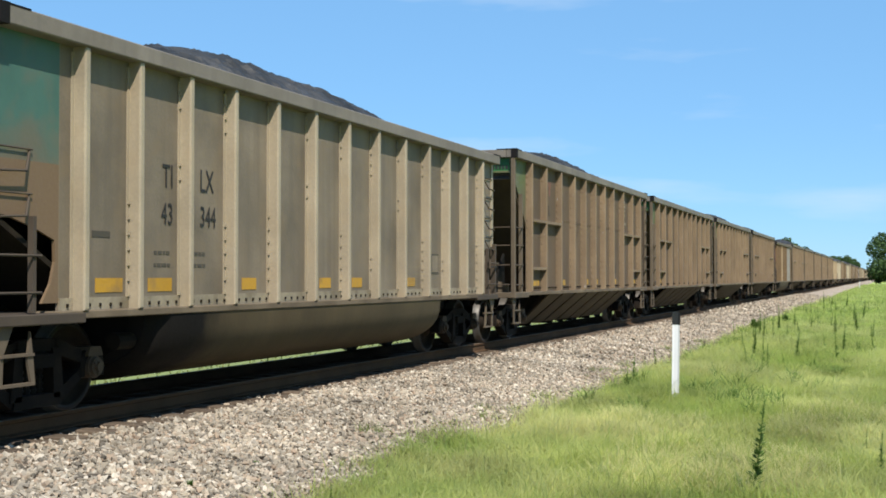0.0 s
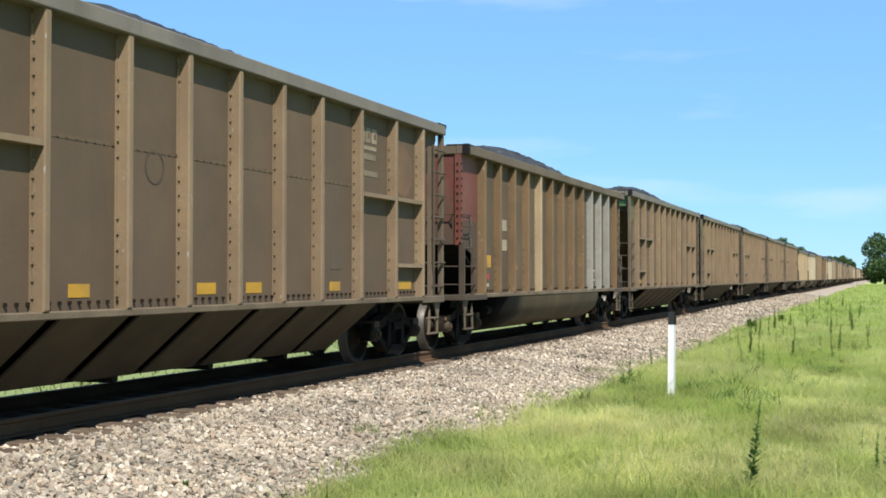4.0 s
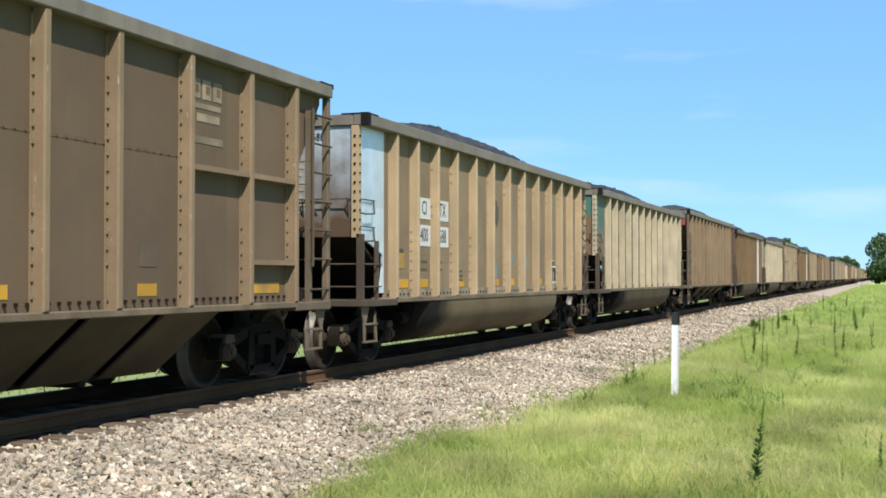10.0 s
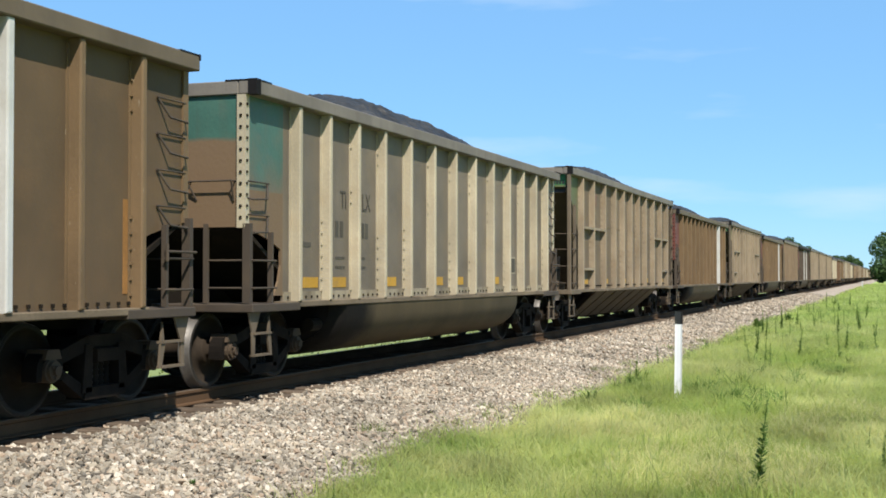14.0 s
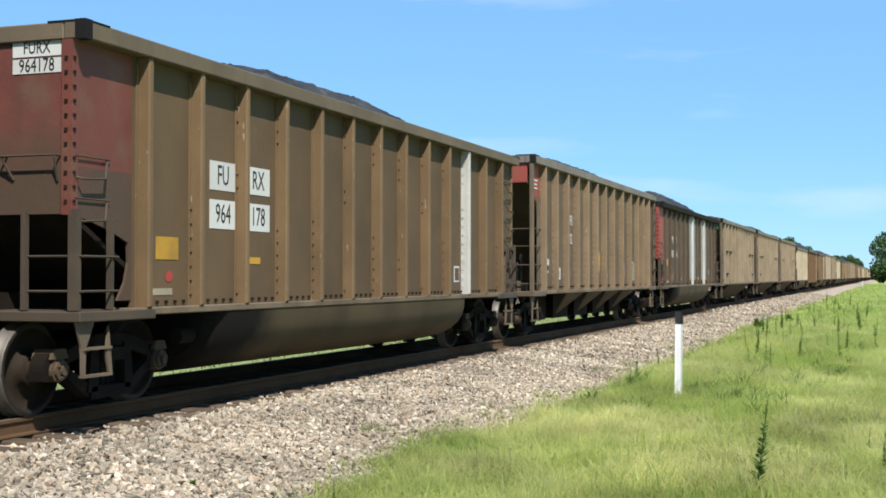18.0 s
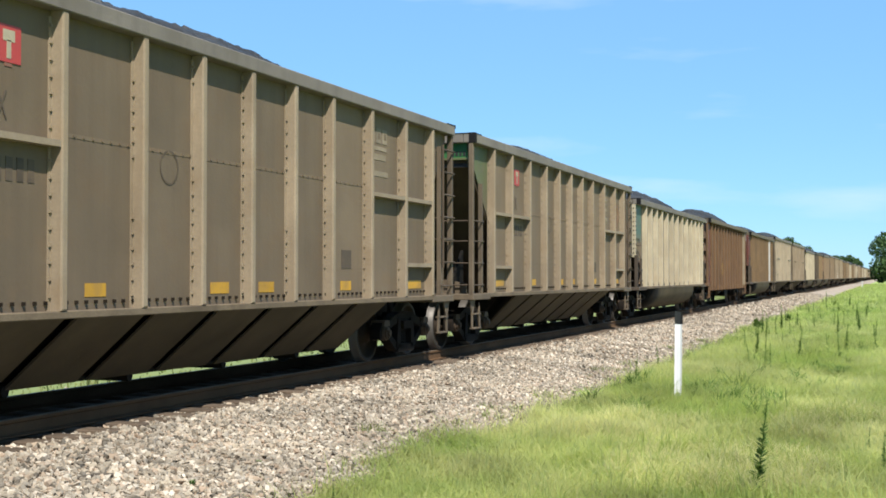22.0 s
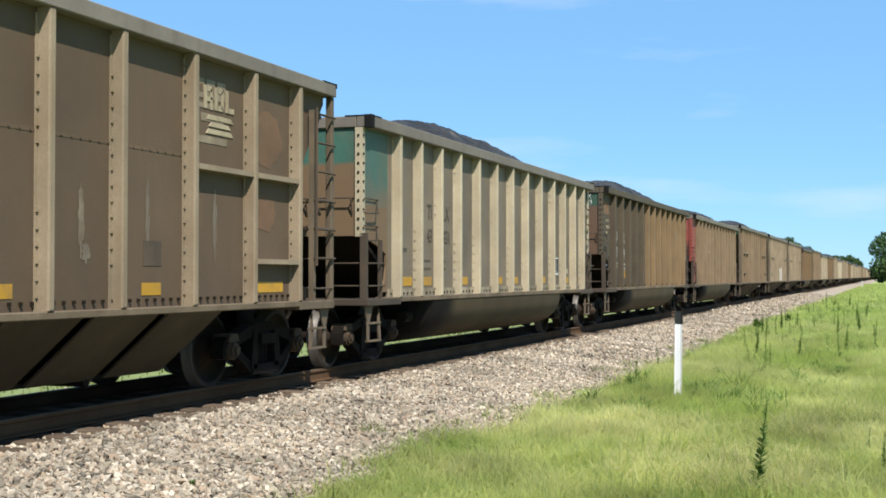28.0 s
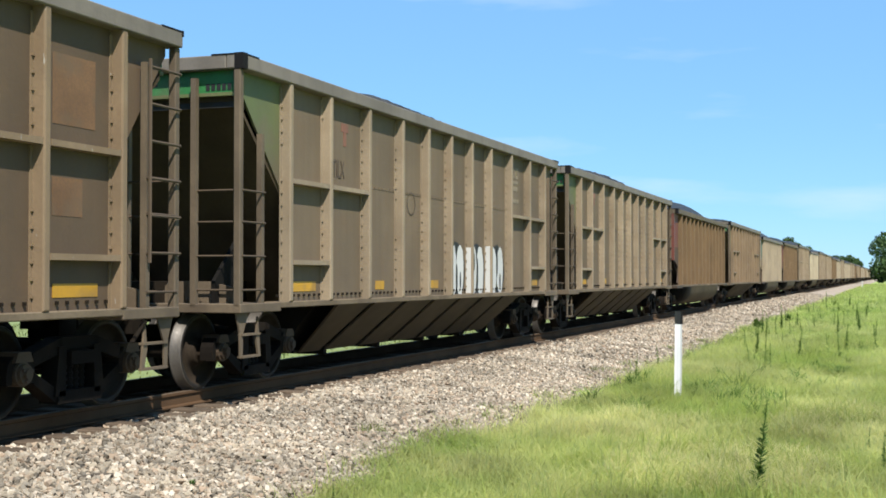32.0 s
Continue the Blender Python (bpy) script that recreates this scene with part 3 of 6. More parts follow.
def big_mesh(name, verts, faces, material):
    """A mesh from numpy arrays of vertices and of equal-sized faces."""
    me = bpy.data.meshes.new(name)
    k = faces.shape[1]
    me.vertices.add(len(verts))
    me.vertices.foreach_set("co", verts.astype(np.float32).ravel())
    me.loops.add(faces.size)
    me.loops.foreach_set("vertex_index", faces.astype(np.int32).ravel())
    me.polygons.add(len(faces))
    me.polygons.foreach_set("loop_start", np.arange(0, faces.size, k, dtype=np.int32))
    me.update(calc_edges=True)
    me.shade_flat()
    me.materials.append(material)
    return me


# ---- ground ----
def ground_and_track():
    rng = np.random.default_rng(3)
    # meadow: one sheet to the horizon, with a shallow swell
    xs = np.concatenate([[-2600, -900, -300, -100, -40], np.arange(-24, 14.1, 1.0), [30, 60, 120, 300, 900, 2600]])
    ys = np.concatenate([[-2600, -900, -200, -60, -20], np.arange(-8, 80, 2.0), [90, 110, 140, 180, 240, 320, 450, 700, 1200, 2000, 4000]])
    gx, gy = np.meshgrid(xs, ys, indexing="ij")
    near = np.exp(-((gx + 3) / 14) ** 2 - ((gy - 30) / 60) ** 2)
    gz = GROUND_Z + near * 0.03 * (np.sin(gx * 1.3 + gy * 0.4) + np.sin(gy * 0.9 - gx * 0.5))
    under = np.abs(gx - TRACK_X) < 3.6
    gz = np.where(under, GROUND_Z - 0.05, gz)
    v = np.stack([gx, gy, gz], -1).reshape(-1, 3)
    i, j = np.meshgrid(np.arange(len(xs) - 1), np.arange(len(ys) - 1), indexing="ij")
    a = (i * len(ys) + j).ravel()
    f = np.stack([a, a + len(ys), a + len(ys) + 1, a + 1], -1)
    tagged(new("ground", big_mesh("ground", v, f, M["meadow"])), "flat green summer meadow beside the railway", "ground", kind="structure")

    # ballast bed: a long low bank with sloping shoulders
    prof = [(-4.6, GROUND_Z - 0.1), (-4.0, GROUND_Z + 0.02), (-1.75, -0.30), (-1.35, -0.265), (1.28, -0.225), (1.8, -0.262), (4.0, GROUND_Z + 0.02), (4.6, GROUND_Z - 0.1)]
    yy = np.concatenate([np.arange(-60, 120, 0.5), np.arange(120, 1600, 20.0)])
    pv = np.array([[(TRACK_X + x, y, z) for x, z in prof] for y in yy])
    pv[:, 1:7, 2] += rng.uniform(-0.012, 0.012, pv[:, 1:7, 2].shape)
    n = len(prof)
    i, j = np.meshgrid(np.arange(len(yy) - 1), np.arange(n - 1), indexing="ij")
    a = (i * n + j).ravel()
    tagged(new("ballast_bed", big_mesh("ballast_bed", pv.reshape(-1, 3), np.stack([a, a + 1, a + n + 1, a + n], -1), M["ballast"])),
           "pale crushed-stone ballast bank carrying the track", "ballast", kind="structure")

    # dusty strip between the rails; the train's shade is darkened into its colour
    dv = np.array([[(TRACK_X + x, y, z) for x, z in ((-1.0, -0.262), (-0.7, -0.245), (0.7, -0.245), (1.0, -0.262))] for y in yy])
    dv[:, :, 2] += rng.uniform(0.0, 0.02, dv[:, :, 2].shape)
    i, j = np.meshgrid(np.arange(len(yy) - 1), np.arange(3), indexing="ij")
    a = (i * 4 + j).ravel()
    tagged(new("track_bed", big_mesh("track_bed", dv.reshape(-1, 3), np.stack([a, a + 1, a + 5, a + 4], -1), M["shade_dust_bed"])),
           "coal-dusted stone between the rails, darkened for the train's shade", "ballast", kind="structure")

    # loose stones: sharp broken shapes, some flat, some blocky
    shapes = []
    for q in range(14):
        hull = bmesh.new()
        pts = rng.normal(size=(11, 3))
        pts /= np.linalg.norm(pts, axis=1, keepdims=True)
        pts *= rng.uniform(0.75, 1.15, (11, 1)) * np.array([1.0, rng.uniform(0.65, 1.0), rng.uniform(0.45, 0.85)])
        for p in pts:
            hull.verts.new(p)
        out = bmesh.ops.convex_hull(hull, input=hull.verts)
        bmesh.ops.delete(hull, geom=[g for g in out["geom_interior"] if isinstance(g, bmesh.types.BMVert)], context="VERTS")
        hull.verts.index_update()
        shapes.append((np.array([p.co[:] for p in hull.verts]), np.array([[p.index for p in f.verts] for f in hull.faces])))
        hull.free()
    vs, fs, total = [], [], 0

    def stones(count, x0, x1, y0, y1, r0, r1, sink=0.35):
        nonlocal total
        for bv, bf in shapes:
            n = count // len(shapes)
            x = rng.uniform(x0, x1, n)
            y = y0 + (y1 - y0) * rng.uniform(0, 1, n) ** 1.25
            z = np.interp(x, [p[0] for p in prof], [p[1] for p in prof])
            s = r0 + (r1 - r0) * rng.uniform(0, 1, (n, 1)) ** 1.6
            ang, axis = rng.uniform(0, math.tau, n), rng.normal(size=(n, 3))
            axis /= np.linalg.norm(axis, axis=1, keepdims=True)
            vv = bv[None] * s[:, None]
            c, sn = np.cos(ang)[:, None, None], np.sin(ang)[:, None, None]
            ax = np.broadcast_to(axis[:, None], vv.shape)
            vv = vv * c + np.cross(ax, vv) * sn + ax * (ax * vv).sum(-1, keepdims=True) * (1 - c)
            vv = vv + np.stack([TRACK_X + x, y, z + s[:, 0] * rng.uniform(0.1, 0.1 + 2 * sink, n)], -1)[:, None]
            vs.append(vv.reshape(-1, 3))
            fs.append((bf[None] + (np.arange(n) * len(bv))[:, None, None]).reshape(-1, 3) + total)
            total += n * len(bv)

    stones(38000, 1.22, 4.30, 7.5, 26, 0.018, 0.048)
    stones(1500, 0.88, 1.30, 7.5, 30, 0.022, 0.045)
    stones(15000, 1.22, 4.35, 24, 60, 0.026, 0.060)
    stones(3000, -4.2, -0.9, 6, 60, 0.03, 0.05)
    stones(5600, 1.0, 4.1, 58, 120, 0.05, 0.095)
    vs, fs = np.concatenate(vs), np.concatenate(fs)
    tagged(new("ballast_stones", big_mesh("ballast_stones", vs, fs, M["stones"])), "loose pale crushed stones of the ballast", "gravel", kind="stuff")

    # track: two rails, sleepers, fastenings
    track = tagged(new("railway_track"), "rusty steel rails on weathered timber sleepers", "railway track", kind="structure")
    for sx in (-1, 1):
        bm, bh = bmesh.new(), bmesh.new()
        c = TRACK_X + sx * 0.752
        prism(bm, [(c - 0.07, -0.172), (c + 0.07, -0.172), (c + 0.07, -0.158), (c + 0.012, -0.145), (c + 0.012, -0.05), (c + 0.034, -0.035), (c + 0.034, -0.006),
                   (c - 0.034, -0.006), (c - 0.034, -0.035), (c - 0.012, -0.05), (c - 0.012, -0.145), (c - 0.07, -0.158)], "y", -60, 1600)
        prism(bh, [(c - 0.034, -0.006), (c + 0.034, -0.006), (c + 0.028, 0.0), (c - 0.028, 0.0)], "y", -60, 1600)
        rail = part("rail", bm, M["rail"], track)
        part("rail_head", bh, M["railhead"], rail, "bright worn running surface")
    bm = bmesh.new()
    box(bm, -1.3, 1.3, -0.115, 0.115, -0.34, -0.174)
    me = finish(bm, "sleeper", M["sleeper"], 0.012)
    for k in range(90):
        shared("sleeper", me, track, pose(TRACK_X + rng.uniform(-0.05, 0.06), 4 + k * 0.5 + rng.uniform(-0.02, 0.02), rng.uniform(-0.012, 0.006), 0, 0, rng.uniform(-1, 1)))
    bm = bmesh.new()
    for k in range(570):
        box(bm, TRACK_X - 1.3, TRACK_X + 1.3, 49 + k * 0.5 - 0.11, 49 + k * 0.5 + 0.11, -0.33, -0.178)
    for k in range(20):
        box(bm, TRACK_X - 1.3, TRACK_X + 1.3, 3.5 - k * 0.5 - 0.11, 3.5 - k * 0.5 + 0.11, -0.33, -0.178)
    tagged(part("far_sleepers", bm, M["sleeper"], track), kind="stuff")


# ---- grass ----
def blades(name, count, x0, x1, y0, y1, h0, h1, wide, seed, material, power=1.0, keep=None, bank=None):
    rng = np.random.default_rng(seed)
    x, y = rng.uniform(x0, x1, count), y0 + (y1 - y0) * rng.uniform(0, 1, count) ** power
    if keep is not None:
        k = keep(x, y, rng)
        x, y = x[k], y[k]
        count = len(x)
    patch = np.array([0.6 * noise.noise((a * 0.5, b * 0.25, 3.0)) + 0.8 * noise.noise((a * 2.3, b * 1.4, 9.0)) for a, b in zip(x, y)])
    h = rng.uniform(h0, h1, count) * np.clip(1 + 0.75 * patch, 0.35, 2.0)
    ang, lean, bend = rng.uniform(0, math.tau, count), rng.uniform(0.0, 0.7, count), rng.uniform(0.2, 0.8, count)
    d = np.stack([np.cos(ang), np.sin(ang)], -1)
    w = np.stack([-d[:, 1], d[:, 0]], -1) * (wide * rng.uniform(0.6, 1.3, count))[:, None]
    base = np.stack([x, y], -1)
    z0 = np.full(count, GROUND_Z - 0.02) if bank is None else np.interp(x - TRACK_X, *bank)
    mid = base + d * (h * lean * 0.5)[:, None]
    tip = base + d * (h * (lean + bend))[:, None]
    pts = np.empty((count, 5, 3))
    for k, (p, z) in enumerate(((base - w, z0), (base + w, z0), (mid + w * 0.8, z0 + h * 0.6), (mid - w * 0.8, z0 + h * 0.6), (tip, z0 + h))):
        pts[:, k, :2], pts[:, k, 2] = p, z
    f = np.array([[0, 1, 2], [0, 2, 3], [3, 2, 4]])
    faces = (f[None] + (np.arange(count) * 5)[:, None, None]).reshape(-1, 3)
    return new(name, big_mesh(name, pts.reshape(-1, 3), faces, material))


VERGE = ([0, 9.6, 10.6, 12.2, 13.4, 14.2, 15.0, 16.1, 18.4, 20.1, 22, 24.3, 28, 33, 41, 54, 72, 110, 200],
         [4.2, 4.15, 4.02, 3.80, 3.84, 4.18, 4.38, 4.18, 4.18, 4.38, 4.30, 4.16, 4.32, 4.31, 4.12, 3.85, 3.8, 3.75, 3.6])


def verge(y):
    """How far from the track's middle the grass begins; the growth creeps out and back."""
    return TRACK_X + np.interp(y, *VERGE) + 0.07 * np.sin(y * 2.9 + 1) + 0.05 * np.sin(y * 7.3 + 2)


def edge_keep(x, y, rng):
    ragged = np.array([noise.noise((a * 2.2, b * 1.6, 5.0)) for a, b in zip(x, y)])
    thin = np.abs(rng.normal(0, 0.10, len(x))) * rng.choice([-1.6, 1.0], len(x), p=[0.12, 0.88])
    return x > verge(y) + 0.26 * ragged + thin


def litter_keep(x, y, rng):
    d = x - verge(y)
    return (d < 0.12) & (d > -0.55 * rng.uniform(0, 1, len(x)) ** 0.7) & (rng.uniform(0, 1, len(x)) < 0.75)


def far_side_keep(x, y, rng):
    return x < TRACK_X - 4.0 + rng.normal(0, 0.15, len(x))


def patch_keep(cx, cy, rx, ry):
    return lambda x, y, rng: ((x - cx) / rx) ** 2 + ((y - cy) / ry) ** 2 + rng.normal(0, 0.3, len(x)) < 1


def meadow():
    for args in (("near_grass", 190000, -5.2, 0.8, 8.0, 27, 0.08, 0.22, 0.0046, 11, 1.1, edge_keep),
                 ("middle_grass", 62000, -5.2, 1.0, 24, 52, 0.08, 0.26, 0.007, 12, 1.2, edge_keep),
                 ("middle_grass", 46000, -5.2, 1.6, 36, 80, 0.10, 0.30, 0.011, 22, 1.2, edge_keep),
                 ("tall_grass", 17000, -5.0, 0.8, 8.0, 40, 0.20, 0.42, 0.0042, 19, 1.1, edge_keep),
                 ("far_grass", 24000, -5.2, 2.0, 70, 300, 0.10, 0.32, 0.03, 13, 1.4, edge_keep),
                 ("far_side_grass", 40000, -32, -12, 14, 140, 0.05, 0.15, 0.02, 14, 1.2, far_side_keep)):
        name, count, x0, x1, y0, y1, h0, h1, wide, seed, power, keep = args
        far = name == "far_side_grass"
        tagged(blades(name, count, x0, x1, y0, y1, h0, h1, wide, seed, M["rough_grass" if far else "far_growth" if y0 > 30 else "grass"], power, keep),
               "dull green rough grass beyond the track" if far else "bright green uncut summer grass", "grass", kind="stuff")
    tagged(blades("near_grass", 26000, -4.9, 3.0, -3.0, 8.2, 0.06, 0.20, 0.007, 20, M["grass"], 1.0, edge_keep), "bright green uncut summer grass", "grass", kind="stuff")
    # grey-brown dead growth lying where the grass thins out into the stones
    tagged(blades("dead_grass", 30000, TRACK_X + 3.0, TRACK_X + 4.7, 8.5, 60, 0.02, 0.07, 0.007, 23, M["dead_grass"], 1.3, litter_keep, ((1.75, 4.0), (-0.30, GROUND_Z + 0.03))), "grey-brown dead grass at the foot of the ballast", "grass", kind="stuff")
    # clumps of rank dark growth, thickest along the edge of the ballast
    rng = np.random.default_rng(41)
    far = 17 + 70 * rng.uniform(0, 1, 170) ** 1.5
    side = np.where(rng.uniform(0, 1, 170) < 0.25, rng.uniform(0.1, 0.5, 170), rng.uniform(0.3, 1.0, 170) * np.minimum(4.2, 0.8 + far * 0.13))
    clumps = list(zip(verge(far) + side, far, rng.uniform(0.04, 0.12, 170)))

    def rank(x, y, r):
        return np.any([((x - a) / c) ** 2 + ((y - b) / (c * 1.5)) ** 2 < 1 for a, b, c in clumps], axis=0)
    tagged(blades("rank_weeds", 330000, -5.2, 0.6, 16, 88, 0.13, 0.32, 0.009, 42, M["weed"], 1.3, rank), "clumps of dark rank weeds in the grass", "weeds", kind="stuff")
    # a dry patch in the grass, and sparse tufts among the stones
    tagged(blades("dry_grass", 5000, -2.9, -1.2, 8.5, 11.0, 0.06, 0.17, 0.004, 15, M["dry_grass"], 1.0, patch_keep(-2.05, 9.6, 0.55, 0.8)), "dry straw-coloured patch in the grass", "grass", kind="stuff")
    for cx, cy, rx, ry, n, seed in ((-1.55, 12.4, 1.1, 1.6, 9000, 31), (-2.9, 15.2, 0.8, 1.5, 4500, 32), (-0.6, 17.0, 0.8, 2.2, 5000, 33)):
        tagged(blades("pale_grass", n, cx - rx, cx + rx, cy - ry, cy + ry, 0.10, 0.26, 0.0045, seed, M["pale_grass"], 1.0, patch_keep(cx, cy, rx, ry)), "pale yellowing patch in the green grass", "grass", kind="stuff")
    rng = np.random.default_rng(17)
    at = [(TRACK_X + 3.8 - 0.9 * rng.uniform(0, 1) ** 2, rng.uniform(9.0, 36.0), rng.uniform(0.08, 0.2)) for _ in range(22)]

    def tufts(x, y, r):
        return np.any([((x - a) / c) ** 2 + ((y - b) / (c * 1.6)) ** 2 < 1 for a, b, c in at], axis=0)
    tagged(blades("sparse_grass", 36000, TRACK_X + 2.4, TRACK_X + 4.0, 8.5, 41, 0.05, 0.15, 0.004, 18, M["rough_grass"], 1.0, tufts, ((1.75, 4.0), (-0.30, GROUND_Z + 0.02))), "sparse green tufts among the ballast stones", "grass", kind="stuff")


# ---- railway wagons ----
LINE = 1.45       # plane of the side sheet
# side posts, from the leading end: the gondolas' middle bays are wider
BAYS = [-6.06, -5.13, -4.15, -3.15, -2.06, -0.96, 0.14, 1.24, 2.35, 3.45, 4.45, 5.44, 6.38]
HOPPER_BAYS = [-6.12, -4.90, -3.54, -2.20, -1.03, 0.12, 1.27, 2.43, 3.80, 5.18, 6.40]


def make_wheelset(mesh_name="wheelset", n=26):
    bm = bmesh.new()
    rim = [(0.67, 0.14), (0.69, 0.22), (0.684, 0.40), (0.672, 0.415), (0.672, 0.486), (0.682, 0.490), (0.696, 0.484), (0.708, 0.462), (0.796, 0.455), (0.808, 0.446),
           (0.808, 0.402), (0.790, 0.390), (0.742, 0.375), (0.715, 0.30), (0.712, 0.22), (0.745, 0.172), (0.80, 0.158), (0.815, 0.145), (0.815, 0.09), (1.06, 0.085), (1.06, 0.06)]
    prof = [(-x, r) for x, r in reversed(rim)] + [(-0.66, 0.09), (0.66, 0.09)] + rim
    lathe(bm, prof, n)
    bmesh.ops.recalc_face_normals(bm, faces=bm.faces)
    for f in bm.faces:
        f.smooth = True
        r = min(math.hypot(v.co.y, v.co.z) for v in f.verts)
        f.material_index = 0 if r > 0.44 else 2 if r > 0.395 else 1
    me = bpy.data.meshes.new(mesh_name)
    bm.to_mesh(me)
    bm.free()
    me.materials.append(M["wheel"])
    me.materials.append(M["hub"])
    me.materials.append(M["rim_face"])
    return me


def make_side_frame():
    """Cast side frame: rounded pedestals over the bearings, a bridged truss with triangular windows, nested springs."""
    bm = bmesh.new()
    a, b = 0.93, 1.10
    for sy in (-1, 1):
        c, arc = sy * 0.89, [math.pi * q / 10 for q in range(11)]
        outer = [(c + 0.205 * math.cos(t), 0.455 + 0.20 * math.sin(t)) for t in arc]
        inner = [(c + 0.125 * math.cos(t), 0.455 + 0.12 * math.sin(t)) for t in reversed(arc)]
        prism(bm, [(c + 0.205, 0.36)] + outer + [(c - 0.205, 0.36), (c - 0.125, 0.36)] + inner + [(c + 0.125, 0.36)], "x", a, b)
        prism(bm, [(sy * 0.72, 0.64), (sy * 0.28, 0.77), (sy * 0.28, 0.62), (sy * 0.70, 0.51)], "x", a, b)
        prism(bm, [(sy * 0.70, 0.46), (sy * 0.70, 0.345), (sy * 0.34, 0.13), (sy * 0.24, 0.13), (sy * 0.30, 0.25)], "x", a, b)
        prism(bm, [(sy * 0.40, 0.20), (sy * 0.34, 0.68), (sy * 0.22, 0.68), (sy * 0.24, 0.20)], "x", a, b + 0.02)
        # bearing, its adapter and end cap
        before = set(bm.faces)
        tube(bm, (0.90, c, 0.457), (1.13, c, 0.457), 0.118, 16)
        tube(bm, (1.13, c, 0.457), (1.165, c, 0.457), 0.095, 16)
        tube(bm, (1.165, c, 0.457), (1.20, c, 0.457), 0.052, 10)
        prism(bm, [(c - 0.13, 0.565), (c + 0.13, 0.565), (c + 0.09, 0.66), (c - 0.09, 0.66)], "x", a - 0.03, b + 0.04)
        for k in range(3):
            a0 = k * math.tau / 3 + 0.4
            tube(bm, (1.165, c + 0.068 * math.cos(a0), 0.457 + 0.068 * math.sin(a0)), (1.185, c + 0.068 * math.cos(a0), 0.457 + 0.068 * math.sin(a0)), 0.018, 6)
        for f in set(bm.faces) - before:
            f.material_index = 1
        for y in (0.045, 0.145):
            tube(bm, (1.0, sy * y, 0.25), (1.0, sy * y, 0.50), 0.045, 10)
            for q in range(4):
                tube(bm, (1.0, sy * y, 0.275 + q * 0.06), (1.0, sy * y, 0.295 + q * 0.06), 0.056, 10)
    prism(bm, [(-0.36, 0.13), (0.36, 0.13), (0.33, 0.25), (-0.33, 0.25)], "x", a - 0.03, b + 0.02)
    box(bm, a, b, -0.30, 0.30, 0.65, 0.77)
    box(bm, 0.8, 1.16, -0.2, 0.2, 0.50, 0.63)
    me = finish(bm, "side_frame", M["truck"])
    me.materials.append(M["bearing"])
    return me


def make_bolster():
    bm = bmesh.new()
    prism(bm, [(-1.1, 0.50), (-0.4, 0.40), (0.4, 0.40), (1.1, 0.50), (1.1, 0.64), (0.4, 0.74), (-0.4, 0.74), (-1.1, 0.64)], "y", -0.17, 0.17)
    tube(bm, (0, 0, 0.72), (0, 0, 0.86), 0.18, 14)
    for sy in (-1, 1):
        box(bm, -0.75, 0.75, sy * 0.44 - 0.05, sy * 0.44 + 0.05, 0.34, 0.46)
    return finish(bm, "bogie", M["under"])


WHEELSET, FAR_WHEELSET, SIDE_FRAMES, BOLSTER = make_wheelset(), make_wheelset(n=12), make_side_frame(), make_bolster()


def bogies(root, full=True):
    for y in (-6.15, 6.35):
        bogie = shared("bogie", BOLSTER, root, pose(0, y, 0))
        shared("side_frame", SIDE_FRAMES, bogie)
        shared("side_frame", SIDE_FRAMES, bogie, pose(0, 0, 0, 0, 0, 180))
        for sy in (-0.89, 0.89):
            shared("wheelset", WHEELSET if full else FAR_WHEELSET, bogie, pose(0, sy, 0.457))


def couplers(root, hl):
    for sy in (-1, 1):
        bm = bmesh.new()
        end = sy * 8.0
        box(bm, -0.07, 0.07, min(sy * (hl - 0.5), end - sy * 0.25), max(sy * (hl - 0.5), end - sy * 0.25), 0.80, 0.96)
        box(bm, -0.16, 0.13, min(end - sy * 0.3, end - sy * 0.02), max(end - sy * 0.3, end - sy * 0.02), 0.72, 1.02)
        box(bm, -0.2, 0.2, min(sy * (hl - 0.2), sy * (hl + 0.12)), max(sy * (hl - 0.2), sy * (hl + 0.12)), 0.68, 1.08)
        tube(bm, (0.35, sy * (hl + 0.05), 0.85), (0.28, sy * (hl + 0.35), 0.48), 0.03)
        tube(bm, (0.28, sy * (hl + 0.35), 0.48), (0.15, sy * 8.0, 0.42), 0.03)
        part("coupler", bm, M["under"], root)


def post_mesh(z0, z1, depth, wide, material, name="side_post", seed=0):
    """An upright stiffener on the +x side; its web tapers in under the top chord. A flange with bolt heads runs along one foot."""
    bm = bmesh.new()
    box(bm, LINE, LINE + depth, -wide / 2, wide / 2, z0, z1)
    bmesh.ops.bevel(bm, geom=[e for e in bm.edges if abs(e.verts[0].co.x - LINE - depth) < 1e-4 and abs(e.verts[1].co.x - LINE - depth) < 1e-4], offset=0.018, segments=2, affect="EDGES", profile=0.5)
    box(bm, LINE, LINE + 0.014, -wide / 2 - 0.036, -wide / 2, z0, z1 - 0.05)
    rng = random.Random(seed)
    z, some = z0 + 0.12, True
    while z < z1 - 0.1 and seed is not None:
        # runs of bolt heads, with gaps where dust has filled them
        some = rng.random() < ((0.88 if some else 0.4) if wide > 0.09 else (0.72 if some else 0.22))
        if some:
            box(bm, LINE + 0.014, LINE + 0.034, -wide / 2 - 0.034, -wide / 2 - 0.008, z, z + 0.028)
        z += 0.155
    return finish(bm, name, material)


TURNED = pose(0, 0, 0, 0, 0, 180)


